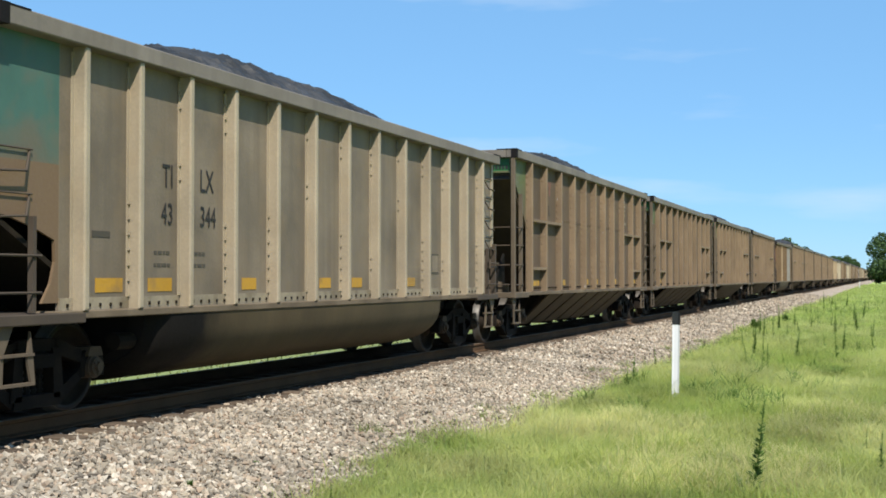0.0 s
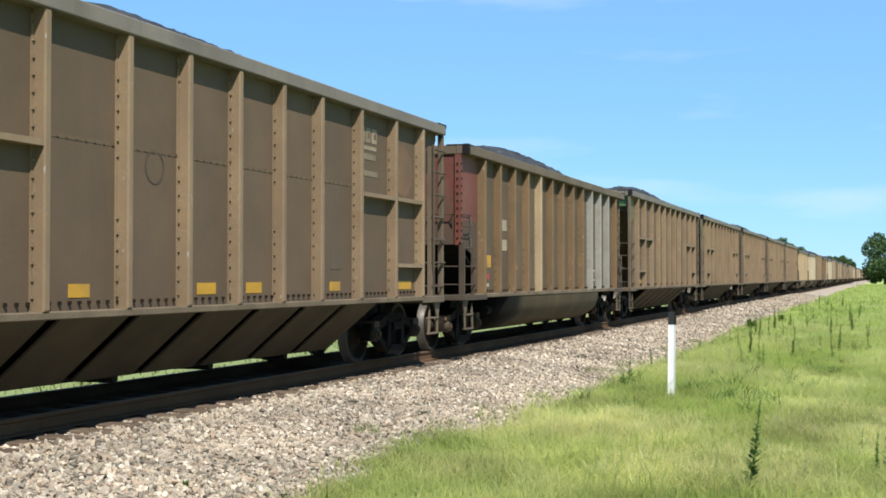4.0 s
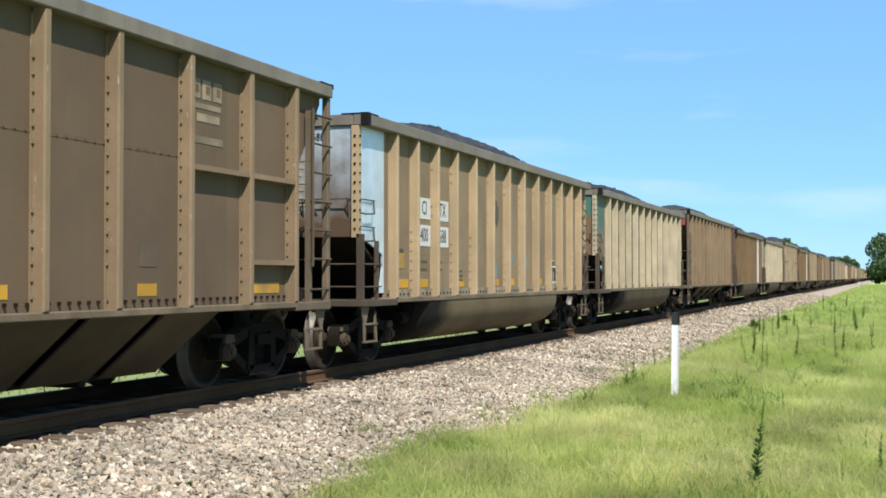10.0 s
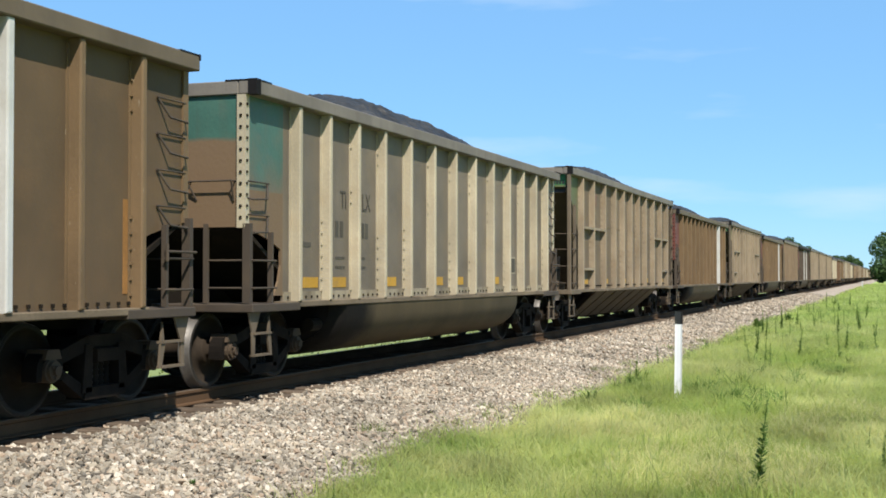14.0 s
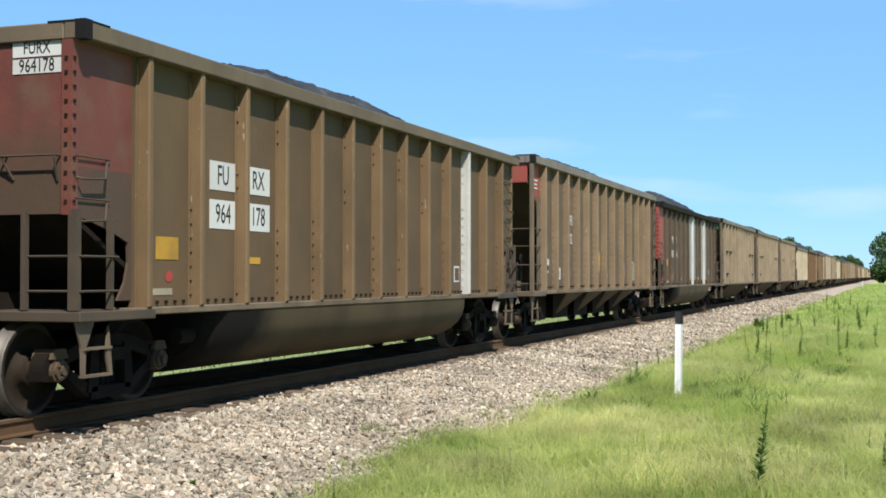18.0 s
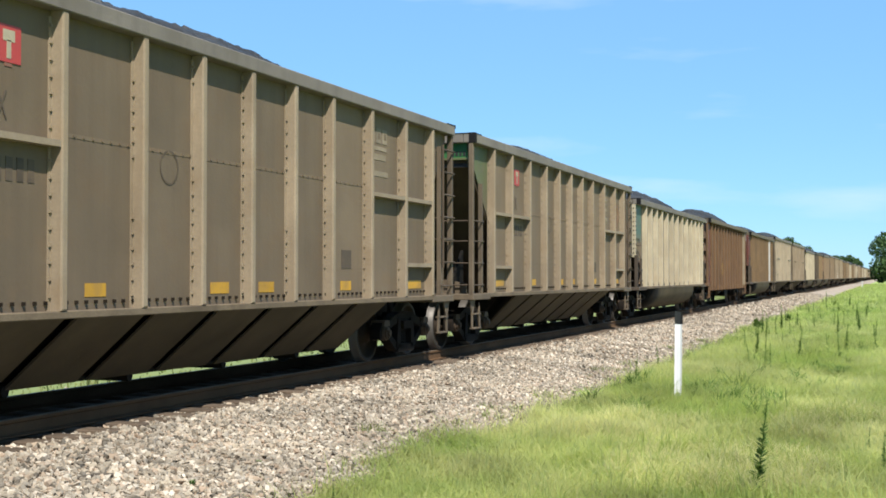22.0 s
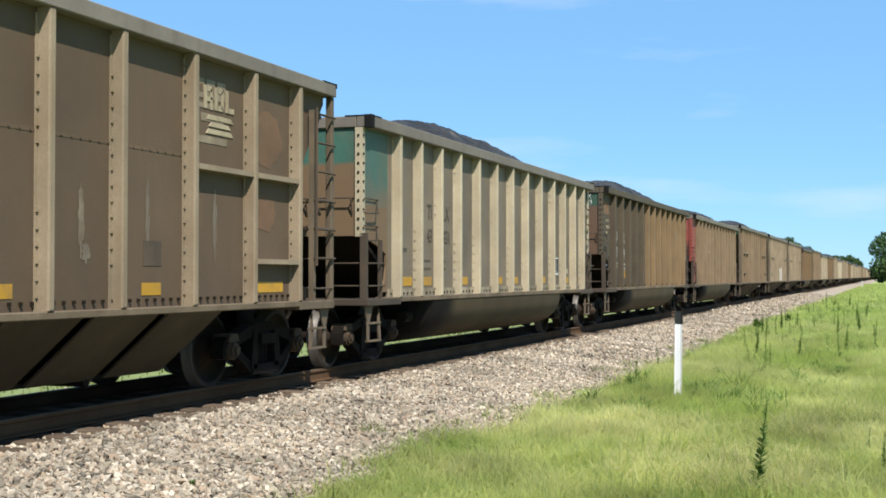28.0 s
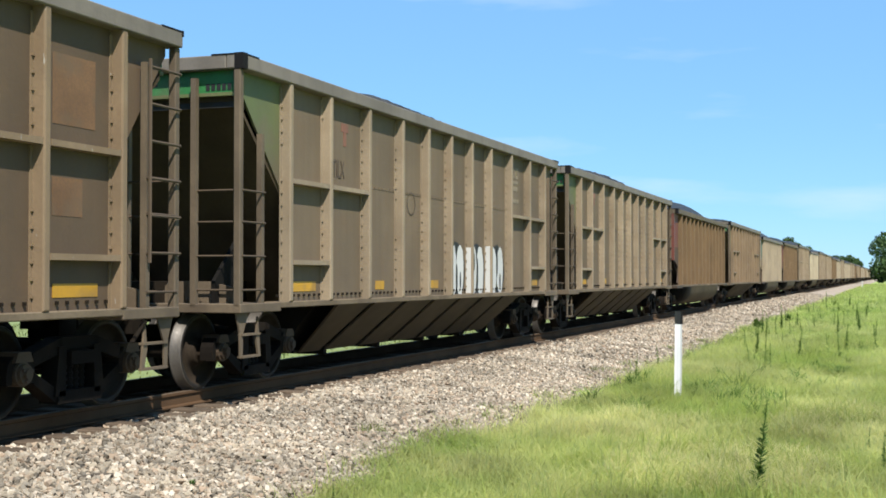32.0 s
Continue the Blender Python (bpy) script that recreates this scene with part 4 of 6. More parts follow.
def text_mesh(body, size, material, name="lettering"):
    """Lettering as a thin mesh in the plane x = 0, reading along +y."""
    cu = bpy.data.curves.new(name, "FONT")
    cu.body, cu.size, cu.extrude, cu.align_x, cu.align_y, cu.resolution_u = body, size, 0.0015, "CENTER", "CENTER", 2
    tmp = bpy.data.objects.new(name, cu)
    me = bpy.data.meshes.new_from_object(tmp)
    bpy.data.objects.remove(tmp)
    bpy.data.curves.remove(cu)
    me.materials.clear()
    me.materials.append(material)
    return me


def heap(seed, hl, top, rise, nx, ny):
    """A heaped load of coal, highest along the middle, with a lumpy surface."""
    rng = np.random.default_rng(seed)
    xs, ys = np.linspace(-1.40, 1.40, nx), np.linspace(-hl + 0.12, hl - 0.12, ny)
    gx, gy = np.meshgrid(xs, ys, indexing="ij")
    a, b = rng.uniform(1.7, 2.5), rng.uniform(0.6, 1.5)
    ends = np.clip((gy + hl - a) / 4.0, 0, 1) * np.clip((hl - b - gy) / 5.0, 0, 1)
    ends = ends * (2.0 - ends) * 0.6 + ends * 0.4
    swell = np.array([noise.noise((p * 0.7, q * 0.33, seed * 3.1)) for p, q in zip(gx.ravel(), gy.ravel())]).reshape(gx.shape)
    z = top - 0.10 + ends * rise * (1.06 - (gx / 1.40) ** 2) * (1 + 0.10 * swell) + 0.03 * swell
    lumps = np.array([noise.noise((p * 4.0, q * 4.0, seed * 1.7)) + 0.6 * noise.noise((p * 9.0, q * 9.0, seed * 2.3)) for p, q in zip(gx.ravel(), gy.ravel())]).reshape(gx.shape)
    z += 0.024 * lumps * (0.5 + ends) + rng.normal(0, 0.014, z.shape)
    v = np.stack([gx, gy, z], -1).reshape(-1, 3)
    i, j = np.meshgrid(np.arange(nx - 1), np.arange(ny - 1), indexing="ij")
    k = (i * ny + j).ravel()
    f = np.stack([k, k + ny, k + ny + 1, k + 1], -1)
    edge = np.concatenate([np.arange(ny), np.arange(1, nx) * ny + ny - 1, (nx - 1) * ny + np.arange(ny - 2, -1, -1), np.arange(nx - 2, 0, -1) * ny])
    low = v[edge].copy()
    low[:, 2] = top - 0.6
    m = len(edge)
    q = np.arange(m)
    skirt = np.stack([edge[q], edge[(q + 1) % m], len(v) + (q + 1) % m, len(v) + q], -1)
    return big_mesh("coal_load", np.concatenate([v, low]), np.concatenate([f, skirt]), M["coal"])


def frame_parts(root, hl, top, sheet, post, chord, ys, wide=0.13, depth=0.10, out=1.62, sill_z=0.945, post_foot=None, full=True, paint=None, cap=True):
    """What all wagons share: top chords, sills, posts, corner caps."""
    paint = paint or {}
    for sx in (-1, 1):
        a, b = sorted((sx * 1.38, sx * out))
        solid("top_chord", chord, root, (a, b, -hl, hl, top - 0.17, top), bevel=0.012)
        if sill_z is not None:
            a, b = sorted((sx * 1.30, sx * 1.575))
            solid("side_sill", M["sill"], root, (a, b, -hl + 0.9, hl - 0.9, sill_z + 0.025, sill_z + 0.10), bevel=0.01)
    for sy in (-1, 1):
        solid("end_chord", paint.get("end_chord", chord), root, (-1.376, 1.376, min(sy * hl, sy * (hl - 0.16)), max(sy * hl, sy * (hl - 0.16)), top - 0.17, top - 0.004), bevel=0.012)
        if cap:
            for sx in (-1, 1) if full else (1,):
                # a black wrap round the corner of the chord, with thin plates along its top
                w = 0.11 if sy < 0 else 0.03
                solid("corner_cap", M["black"], root, (*across(sx, out - w, out + 0.006), *across(sy, hl - w, hl + 0.008), top - 0.174 if sy < 0 else top - 0.05, top + 0.014),
                      (*across(sx, out - 0.42, out - w), *across(sy, hl - 0.10, hl + 0.003), top - 0.01, top + 0.011), (*across(sx, out - 0.10, out + 0.002), *across(sy, hl - 0.40, hl - w), top - 0.01, top + 0.010))
    foot = post_foot if post_foot is not None else sill_z + 0.10
    variants = [post_mesh(foot, top - 0.17, depth, wide, post, seed=s if full else None) for s in range(5 if full else 1)] * (1 if full else 5)
    special = {}
    for k, y in enumerate(ys):
        me = mesh = variants[(k * 3 + k // 4) % 5]
        if k in paint:
            special.setdefault(paint[k], post_mesh(foot, top - 0.17, depth + 0.004, wide + 0.01, M[paint[k]]))
            mesh = special[paint[k]]
        shared("side_post", mesh, root, pose(0, y, 0))
        if full:
            shared("side_post", me, root, TURNED @ pose(0, y, 0))


def rails_and_steps(root, hl, heights, material, post_in, ladder_top, side_run=0.58, full=True):
    """Grab irons, end posts, ladders and steps at the corners."""
    if not full:
        return
    for sy in (-1, 1):
        e = sy * (hl - 0.05)
        for sx in (1,):
            for z in heights:
                bm = bmesh.new()
                tube(bm, (sx * 1.57, e, z), (sx * (1.57 - post_in), e, z), 0.014)
                tube(bm, (sx * 1.57, e, z), (sx * 1.57, e - sy * side_run, z), 0.014)
                part("grab_iron", bm, material, root)
            # stirrup: a tapering hanger plate, a thinner outer leg, two treads
            bm = bmesh.new()
            prism(bm, [(sy * (hl - 0.02), 0.95), (sy * (hl - 0.34), 0.95), (sy * (hl - 0.20), 0.68), (sy * (hl - 0.19), 0.40), (sy * (hl - 0.13), 0.40), (sy * (hl - 0.12), 0.70)], "x", 1.49, 1.51)
            prism(bm, [(sy * (hl - 0.56), 0.88), (sy * (hl - 0.52), 0.62), (sy * (hl - 0.58), 0.40), (sy * (hl - 0.63), 0.40), (sy * (hl - 0.60), 0.64)], "x", 1.49, 1.515)
            for z in (0.40, 0.66):
                box(bm, 1.46, 1.53, *across(sy, hl - 0.60, hl - 0.15), z, z + 0.025)
            part("step", bm, M["end_frame"], root)
    # full-height ladder at the trailing corner
    for s in (1,):
        bm = bmesh.new()
        z = heights[0] + 0.4
        while z < ladder_top - 0.2:
            tube(bm, (s * 1.60, s * (hl - 0.04), z), (s * 1.60, s * (hl - 0.04 - side_run), z), 0.016)
            z += 0.38
        if bm.verts:
            tube(bm, (1.60, hl - 0.04 - side_run, heights[0] + 0.3), (1.60, hl - 0.04 - side_run, z - 0.3), 0.020)
            part("ladder", bm, material, root)
        else:
            bm.free()


def across(sx, a, b):
    return (a, b) if sx > 0 else (-b, -a)


def plate(root, y, z, wide, high, material, name="label_plate", lift=0.006, x=LINE):
    """A thin painted label or plate on the camera's side."""
    return solid(name, M[material], root, (x, x + lift, y - wide / 2, y + wide / 2, z - high / 2, z + high / 2))


def letters(root, body, y, z, size, material, squeeze=0.62, x=LINE + 0.008, end=None):
    """Lettering on the side, or on the end sheet when its plane is given."""
    me = text_mesh(body, size / 0.72, M[material])
    ob = shared("lettering", me, root, pose(x, y, z, 90, 0, 90) if end is None else pose(y, end, z, 90, 0, 0))
    ob.scale = (squeeze, 1, 1)
    return ob


def bars(root, y, z, wide, rows, material, gap=0.075, thick=0.035, lift=0.006):
    """Small writing that cannot be read, as short bars."""
    bm = bmesh.new()
    for r in range(rows):
        p = y - wide / 2
        k = r * 7 + 3
        while p < y + wide / 2 - 0.04:
            w = 0.04 + 0.05 * ((k * 37) % 5) / 4
            box(bm, LINE, LINE + lift, p, min(p + w, y + wide / 2), z - r * gap, z - r * gap + thick)
            p += w + 0.022
            k += 1
    return tagged(part("small_print", bm, M[material], root), kind="stuff")


def open_end(root, hl, top, fore, aft, band, panel, full, low_band=None):
    """Open sloping end behind corner posts, with a painted band and a platform."""
    for sx in (-1, 1):
        a, b = across(sx, LINE - 0.03, LINE)
        for sy in (-1, 1):
            bm, e = bmesh.new(), fore if sy < 0 else aft
            prism(bm, [(sy * e, 2.42), (sy * (hl - 0.1), 3.70), (sy * (hl - 0.1), top - 0.12), (sy * e, top - 0.12)], "x", a, b)
            part("end_panel", bm, panel if sy < 0 else M["hopper_sheet"], root)
            solid("corner_post", M["end_frame"], root, (*across(sx, 1.48, 1.57), *across(sy, hl - 0.09, hl), 1.0, top - 0.17), bevel=0.012)
            if full:
                solid("brace_post", M["end_frame"], root, (*across(sx, 1.49, 1.56), *across(sy, hl - 0.63, hl - 0.56), 1.0, 3.08 if sy < 0 else 3.55))
                solid("end_post", M["end_frame"], root, (*across(sx, 0.91, 0.98), *across(sy, hl - 0.07, hl), 1.0, 3.70))
    for sy in (-1, 1):
        bm = bmesh.new()
        prism(bm, [(sy * (hl - 0.16), 3.50), (sy * (hl - 0.16), 3.44), (sy * 4.6, 0.98), (sy * 4.6, 1.04)], "x", -1.42, 1.42)
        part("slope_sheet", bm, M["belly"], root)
        deep, foot = (0.12, 3.53) if low_band is None else (0.05, low_band)
        solid("end_band", band, root, (-1.42, 1.42, *across(sy, hl - deep - 0.04, hl - deep), foot, top - 0.15))
        solid("end_lip", panel, root, (-1.42, 1.42, *across(sy, hl - deep - 0.04, hl - deep + 0.03), foot - 0.04, foot))
        solid("end_platform", M["end_frame"], root, (-1.58, 1.58, *across(sy, hl - 1.05, hl), 0.93, 1.04), bevel=0.01)
        if full:
            solid("brake_beam", M["under"], root, (-0.35, 0.35, *across(sy, 5.0, hl - 0.15), 1.04, 1.30))
            bm = bmesh.new()
            prism(bm, [(sy * (hl - 0.25), 1.04), (sy * (hl - 0.25), 1.30), (sy * 6.6, 1.85), (sy * 6.6, 1.04)], "x", 1.05, 1.10)
            part("gusset", bm, M["tub"], root)
            # end plate behind the rails, its foot riveted to the platform
            bm = bmesh.new()
            prism(bm, [(-0.4, 1.04), (1.32, 1.04), (1.32, 1.22), (0.95, 1.30), (0.42, 1.30), (0.30, 1.20), (-0.4, 1.20)], "y", *across(sy, hl - 0.40, hl - 0.36))
            for k in range(9):
                x = -0.3 + k * 0.19
                box(bm, x, x + 0.025, *across(sy, hl - 0.37, hl - 0.345), 1.06, 1.10)
            part("end_plate", bm, M["end_frame"], root)



def bolted_seam(root, sx, e, z, step):
    bm = bmesh.new()
    y = -e + 0.1
    while y < e:
        box(bm, *across(sx, LINE, LINE + 0.03), y, y + 0.024, z, z + 0.034)
        y += step
    tagged(part("bolted_seam", bm, M["under"], root), kind="stuff")


def hopper(name, full=True, pockets=False):
    """Bottom-dump hopper: open sloping ends behind corner posts; slotted belly sheets, or a row of pockets."""
    root = new(name)
    if pockets:
        hl, top, post = 7.40, 3.94, M["hopper_post"]
        ys = [-7.40 + 1.05 + 1.045 * k for k in range(8)] + [2.20, 3.36, 4.52, 5.42, 6.32]
    else:
        hl, top, post = 7.45, 3.96, M["hopper_post"]
        ys = HOPPER_BAYS
    fore, e = (hl - 1.30, hl - 1.05) if not pockets else (hl - 1.0, hl - 1.0)
    frame_parts(root, hl, top, M["hopper_sheet"], post, M["chord"], ys, wide=0.095, depth=0.14, out=1.605, full=full)
    open_end(root, hl, top, fore, e, M["bright_red" if pockets else "green"], M["bright_red" if pockets else "olive"], full, 3.40 if pockets else None)
    for sx in (-1, 1):
        bm = bmesh.new()
        prism(bm, [(-fore, 1.0), (e, 1.0), (e, top - 0.12), (-fore, top - 0.12)], "x", *across(sx, LINE - 0.03, LINE))
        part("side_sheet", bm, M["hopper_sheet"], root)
        if not pockets:
            # stiffening shelves between the end posts
            for k0, k1, z in ((0, 1, 2.54), (1, 2, 2.54), (8, 9, 2.54), (9, 10, 2.54), (0, 1, 1.51), (9, 10, 1.51)):
                if full or sx > 0:
                    solid("rib", post, root, (*across(sx, LINE, 1.585), ys[k0] + 0.06, ys[k1] - 0.06, z, z + 0.06))
            if full:
                bm = bmesh.new()
                box(bm, *across(sx, LINE, LINE + 0.004), ys[2] + 0.1, ys[8] - 0.1, 2.66, 2.70)
                y = ys[2] + 0.15
                while y < ys[8] - 0.1:
                    box(bm, *across(sx, LINE + 0.004, LINE + 0.014), y, y + 0.022, 2.67, 2.695)
                    y += 0.15
                tagged(part("seam", bm, M["hopper_sheet"], root), kind="stuff")
        if full:
            bolted_seam(root, sx, e, 1.10, 0.155)
        if not pockets:
            # belly: sheets that lean in, parted by dark slots
            for k in range(7 if full or sx > 0 else 0):
                y = -4.62 + k * 1.32
                lean = 0.9 if k == 0 else 0.0
                bm = bmesh.new()
                prism(bm, [(y, 0.97), (y + 1.12, 0.97), (y + 1.12, 0.27), (y + lean * 0.5, 0.27)], "x", *across(sx, 0.70, 0.74))
                for v in bm.verts:
                    if v.co.z > 0.9:
                        v.co.x += sx * 0.82
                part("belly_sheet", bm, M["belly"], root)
    if pockets:
        for k in range(5):
            y = -4.4 + k * 2.2
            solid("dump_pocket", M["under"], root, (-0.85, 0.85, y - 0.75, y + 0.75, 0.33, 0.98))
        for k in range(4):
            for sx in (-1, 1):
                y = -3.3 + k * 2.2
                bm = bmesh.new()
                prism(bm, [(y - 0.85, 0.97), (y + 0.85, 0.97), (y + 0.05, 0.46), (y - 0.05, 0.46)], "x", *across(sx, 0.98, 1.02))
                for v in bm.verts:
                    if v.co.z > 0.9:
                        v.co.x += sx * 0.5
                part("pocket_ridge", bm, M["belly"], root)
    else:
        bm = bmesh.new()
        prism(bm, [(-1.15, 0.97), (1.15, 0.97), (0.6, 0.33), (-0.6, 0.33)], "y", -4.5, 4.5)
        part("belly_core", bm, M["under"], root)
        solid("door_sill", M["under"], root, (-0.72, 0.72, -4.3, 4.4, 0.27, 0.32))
        for k in range(4):
            bm = bmesh.new()
            tube(bm, (-0.75, -3.3 + k * 2.1, 0.26), (0.75, -3.3 + k * 2.1, 0.26), 0.06, 10)
            part("door_shaft", bm, M["under"], root)
        # marks: reflectors, faded lettering, worn emblem
        for k, w in ((0, 0.75), (2, 0.34), (4, 0.42), (5, 0.40), (7, 0.36), (9, 0.7)):
            plate(root, (ys[k] + ys[k + 1]) / 2, 1.23, w, 0.13, "yellow", "reflector")
        plate(root, ys[7] + 0.7, 1.60, 0.34, 0.26, "label_faint")
        if full:
            y = ys[1] + 0.62
            plate(root, y + 0.1, 3.45, 0.24, 0.12, "emblem_red", "emblem")
            plate(root, y + 0.1, 3.29, 0.10, 0.20, "emblem_red", "emblem")
            letters(root, "TILX", y - 0.12, 2.84, 0.26, "label_faint", 0.55)
            y = ys[8] + 0.56
            for d in (0, 0.24, 0.48):
                plate(root, y + d - 0.28, 3.47, 0.19, 0.22, "faded_emblem", "emblem")
                plate(root, y + d - 0.26, 3.47, 0.08, 0.09, "hopper_sheet", "emblem", 0.009)
            plate(root, y - 0.04, 3.28, 0.64, 0.06, "faded_emblem", "emblem")
            plate(root, y, 3.15, 0.5, 0.09, "faded_emblem", "emblem")
            plate(root, y, 2.90, 0.66, 0.08, "faded_emblem", "emblem")
            # round stencil mark
            bm = bmesh.new()
            n = 20
            ring = [[bm.verts.new((LINE + 0.007, ys[3] + 0.65 + r * math.cos(q * math.tau / n), 2.52 + r * math.sin(q * math.tau / n))) for q in range(n)] for r in (0.165, 0.185)]
            for q in range(n):
                bm.faces.new((ring[0][q], ring[0][(q + 1) % n], ring[1][(q + 1) % n], ring[1][q]))
            part("stencil_ring", bm, M["label_faint"], root)
            for d in range(5):
                solid("number_bar", M["label_black"], root, (1.05 + d * 0.072, 1.10 + d * 0.072, -hl + 0.113, -hl + 0.119, 3.56, 3.64))
    rails_and_steps(root, hl, (1.2, 1.6, 2.0, 2.37), M["rail_brown"], 0.62, top, full=full)
    couplers(root, hl)
    bogies(root, full)
    return root


def gondola(name, sheet, post, end_paint, top=3.70, full=True, paint=None, end_low="gondola_sheet", end_dirt=None, chord=None, wide=0.085, depth=0.145, first=1.08, step=1.034):
    """High-sided coal gondola with a round-bottomed tub slung between the bogies."""
    root = new(name)
    hl = 7.35
    ys = BAYS if first < 1.1 else [-7.35 + first + step * k for k in range(13)]
    frame_parts(root, hl, top, sheet, post, chord or M["chord"], ys, wide=wide, depth=depth, full=full, paint=paint)
    e = hl - 1.04
    for sx in (-1, 1):
        a, b = sorted((sx * (LINE - 0.03), sx * LINE))
        bm = bmesh.new()
        prism(bm, [(-e, 1.0), (e, 1.0), (e, top - 0.12), (-e, top - 0.12)], "x", a, b)
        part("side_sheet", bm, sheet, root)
        for sy in (-1, 1):
            # end bay: painted sheet above, arched cut-out over the platform below
            arch = [(e, 1.12), (e, 2.40), (hl - 0.04, 2.40), (hl - 0.04, 1.93), (hl - 0.3, 1.90), (hl - 0.7, 1.80), (hl - 0.98, 1.70), (hl - 0.99, 1.5), (hl - 0.93, 1.3), (hl - 0.80, 1.12)]
            bm = bmesh.new()
            prism(bm, [(sy * p, q) for p, q in arch], "x", a, b)
            part("end_panel", bm, M[end_dirt if end_dirt in ("soot_brown", "teal_grime") else end_low] if sy < 0 else sheet, root)
            solid("end_panel", end_paint if sy < 0 else sheet, root, (a, b, *across(sy, e, hl - 0.04), 2.40, top - 0.12))
            solid("corner_angle", post if sheet is M["gondola_sheet"] or sy > 0 else end_paint, root, (*across(sx, 1.36, 1.475), *across(sy, hl - 0.10, hl), 1.94, top - 0.17))
            if not full:
                continue
            solid("corner_post", M["rail_grey"], root, (min(sx * 1.44, sx * 1.54), max(sx * 1.44, sx * 1.54), min(sy * hl, sy * (hl - 0.07)), max(sy * hl, sy * (hl - 0.07)), 1.04, 1.99))
            solid("end_post", M["rail_grey"], root, (min(sx * 0.91, sx * 0.96), max(sx * 0.91, sx * 0.96), min(sy * hl, sy * (hl - 0.06)), max(sy * hl, sy * (hl - 0.06)), 1.04, 1.99))
            solid("rail_post", M["rail_grey"], root, (min(sx * 1.50, sx * 1.56), max(sx * 1.50, sx * 1.56), min(sy * (hl - 0.53), sy * (hl - 0.575)), max(sy * (hl - 0.53), sy * (hl - 0.575)), 1.04, 1.90))
        if full:
            bolted_seam(root, sx, e, 1.075, 0.175)
    # hand holds on the end bays
    for s, z in ((1, 2.10), (1, 2.48), (1, 2.86), (1, 3.24), (-1, 2.10), (-1, 2.50)) if full else ():
        # a thin rod close to the sheet and a dropped hand hold below it
        bm = bmesh.new()
        y0, y1 = s * (hl - 0.06), s * (hl - 0.60)
        run = [(1.46, y1, z), (1.535, y1 + s * 0.14, z - 0.20), (1.535, y0 - s * 0.05, z - 0.22), (1.46, y0, z - 0.20)]
        for p, q in zip(run, run[1:]):
            tube(bm, p, q, 0.013)
        tube(bm, (1.475, y1 - s * 0.02, z), (1.475, y0, z), 0.009)
        part("grab_iron", bm, M["rail_grey"], root)
    if full:
        bm = bmesh.new()
        for q in range(11):
            z = 2.05 + q * 0.135
            box(bm, 1.475, 1.49, -hl + 0.02, -hl + 0.05, z, z + 0.03)
            box(bm, 1.40, 1.43, -hl - 0.014, -hl, z, z + 0.03)
        tagged(part("corner_bolts", bm, M["under"], root), kind="stuff")
    for x0, x1 in ((1.32, 0.72), (0.60, -0.30)) if full else ():
        bm = bmesh.new()
        tube(bm, (x0, -hl - 0.06, 2.50), (x1, -hl - 0.06, 2.50), 0.012)
        for x, d in ((x0, 0.12), (x1, 0.10)):
            tube(bm, (x, -hl + 0.04, 2.50), (x, -hl - 0.06, 2.50), 0.012)
            tube(bm, (x, -hl - 0.06, 2.50), (x + (0.08 if x == x1 else -0.02), -hl + 0.03, 2.50 - d - 0.12), 0.012)
        part("grab_iron", bm, M["rail_grey"], root)
    for sy in (-1, 1):
        c, d = sorted((sy * (hl - 0.08), sy * (hl - 0.04)))
        if end_dirt and sy < 0:
            solid("end_sheet", M[end_dirt], root, (-1.37, 1.37, c, d, 1.95, top - 0.15), label="end sheet with grime over its lower half")
        else:
            solid("end_sheet", end_paint if sy < 0 else sheet, root, (-1.37, 1.37, c, d, 2.75, top - 0.15))
            solid("end_sheet", M[end_low], root, (-1.37, 1.37, c, d, 1.95, 2.75))
        bm = bmesh.new()
        prism(bm, [(sy * (hl - 0.06), 1.98), (sy * (hl - 0.06), 1.92), (sy * 5.5, 0.98), (sy * 5.5, 1.04)], "x", -1.42, 1.42)
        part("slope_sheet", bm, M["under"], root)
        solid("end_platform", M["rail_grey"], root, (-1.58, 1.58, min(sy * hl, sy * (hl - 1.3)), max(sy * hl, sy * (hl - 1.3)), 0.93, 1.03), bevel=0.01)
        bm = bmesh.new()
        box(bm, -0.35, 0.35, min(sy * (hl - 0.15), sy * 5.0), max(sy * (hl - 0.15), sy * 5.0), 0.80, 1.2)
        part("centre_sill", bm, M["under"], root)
    # tub: round-bottomed, flush with the sill, closed by black dished heads
    cols = 18

    def ring_at(bm, y, half, low):
        ring = []
        for c in range(cols + 1):
            ang = math.pi * c / cols
            cx, cz = math.cos(ang), math.sin(ang)
            ring.append(bm.verts.new((half * math.copysign(abs(cx) ** 0.7, cx), y, 0.985 - (0.985 - low) * abs(cz) ** 0.75)))
        return ring
    bm = bmesh.new()
    rows = [ring_at(bm, y, h, w) for y, h, w in ((-4.72, 1.36, 0.34), (-4.64, 1.48, 0.26), (-4.5, 1.56, 0.22), (-3.9, 1.56, 0.22), (-3.2, 1.56, 0.22), (0.0, 1.56, 0.22), (4.0, 1.56, 0.22), (4.16, 1.52, 0.235), (4.25, 1.46, 0.27))]
    for r, s in zip(rows, rows[1:]):
        for c in range(cols):
            bm.faces.new((r[c], r[c + 1], s[c + 1], s[c])).smooth = True
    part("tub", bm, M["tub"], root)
    for sy in (-1, 1):
        bm = bmesh.new()
        y = -4.71 if sy < 0 else 4.24
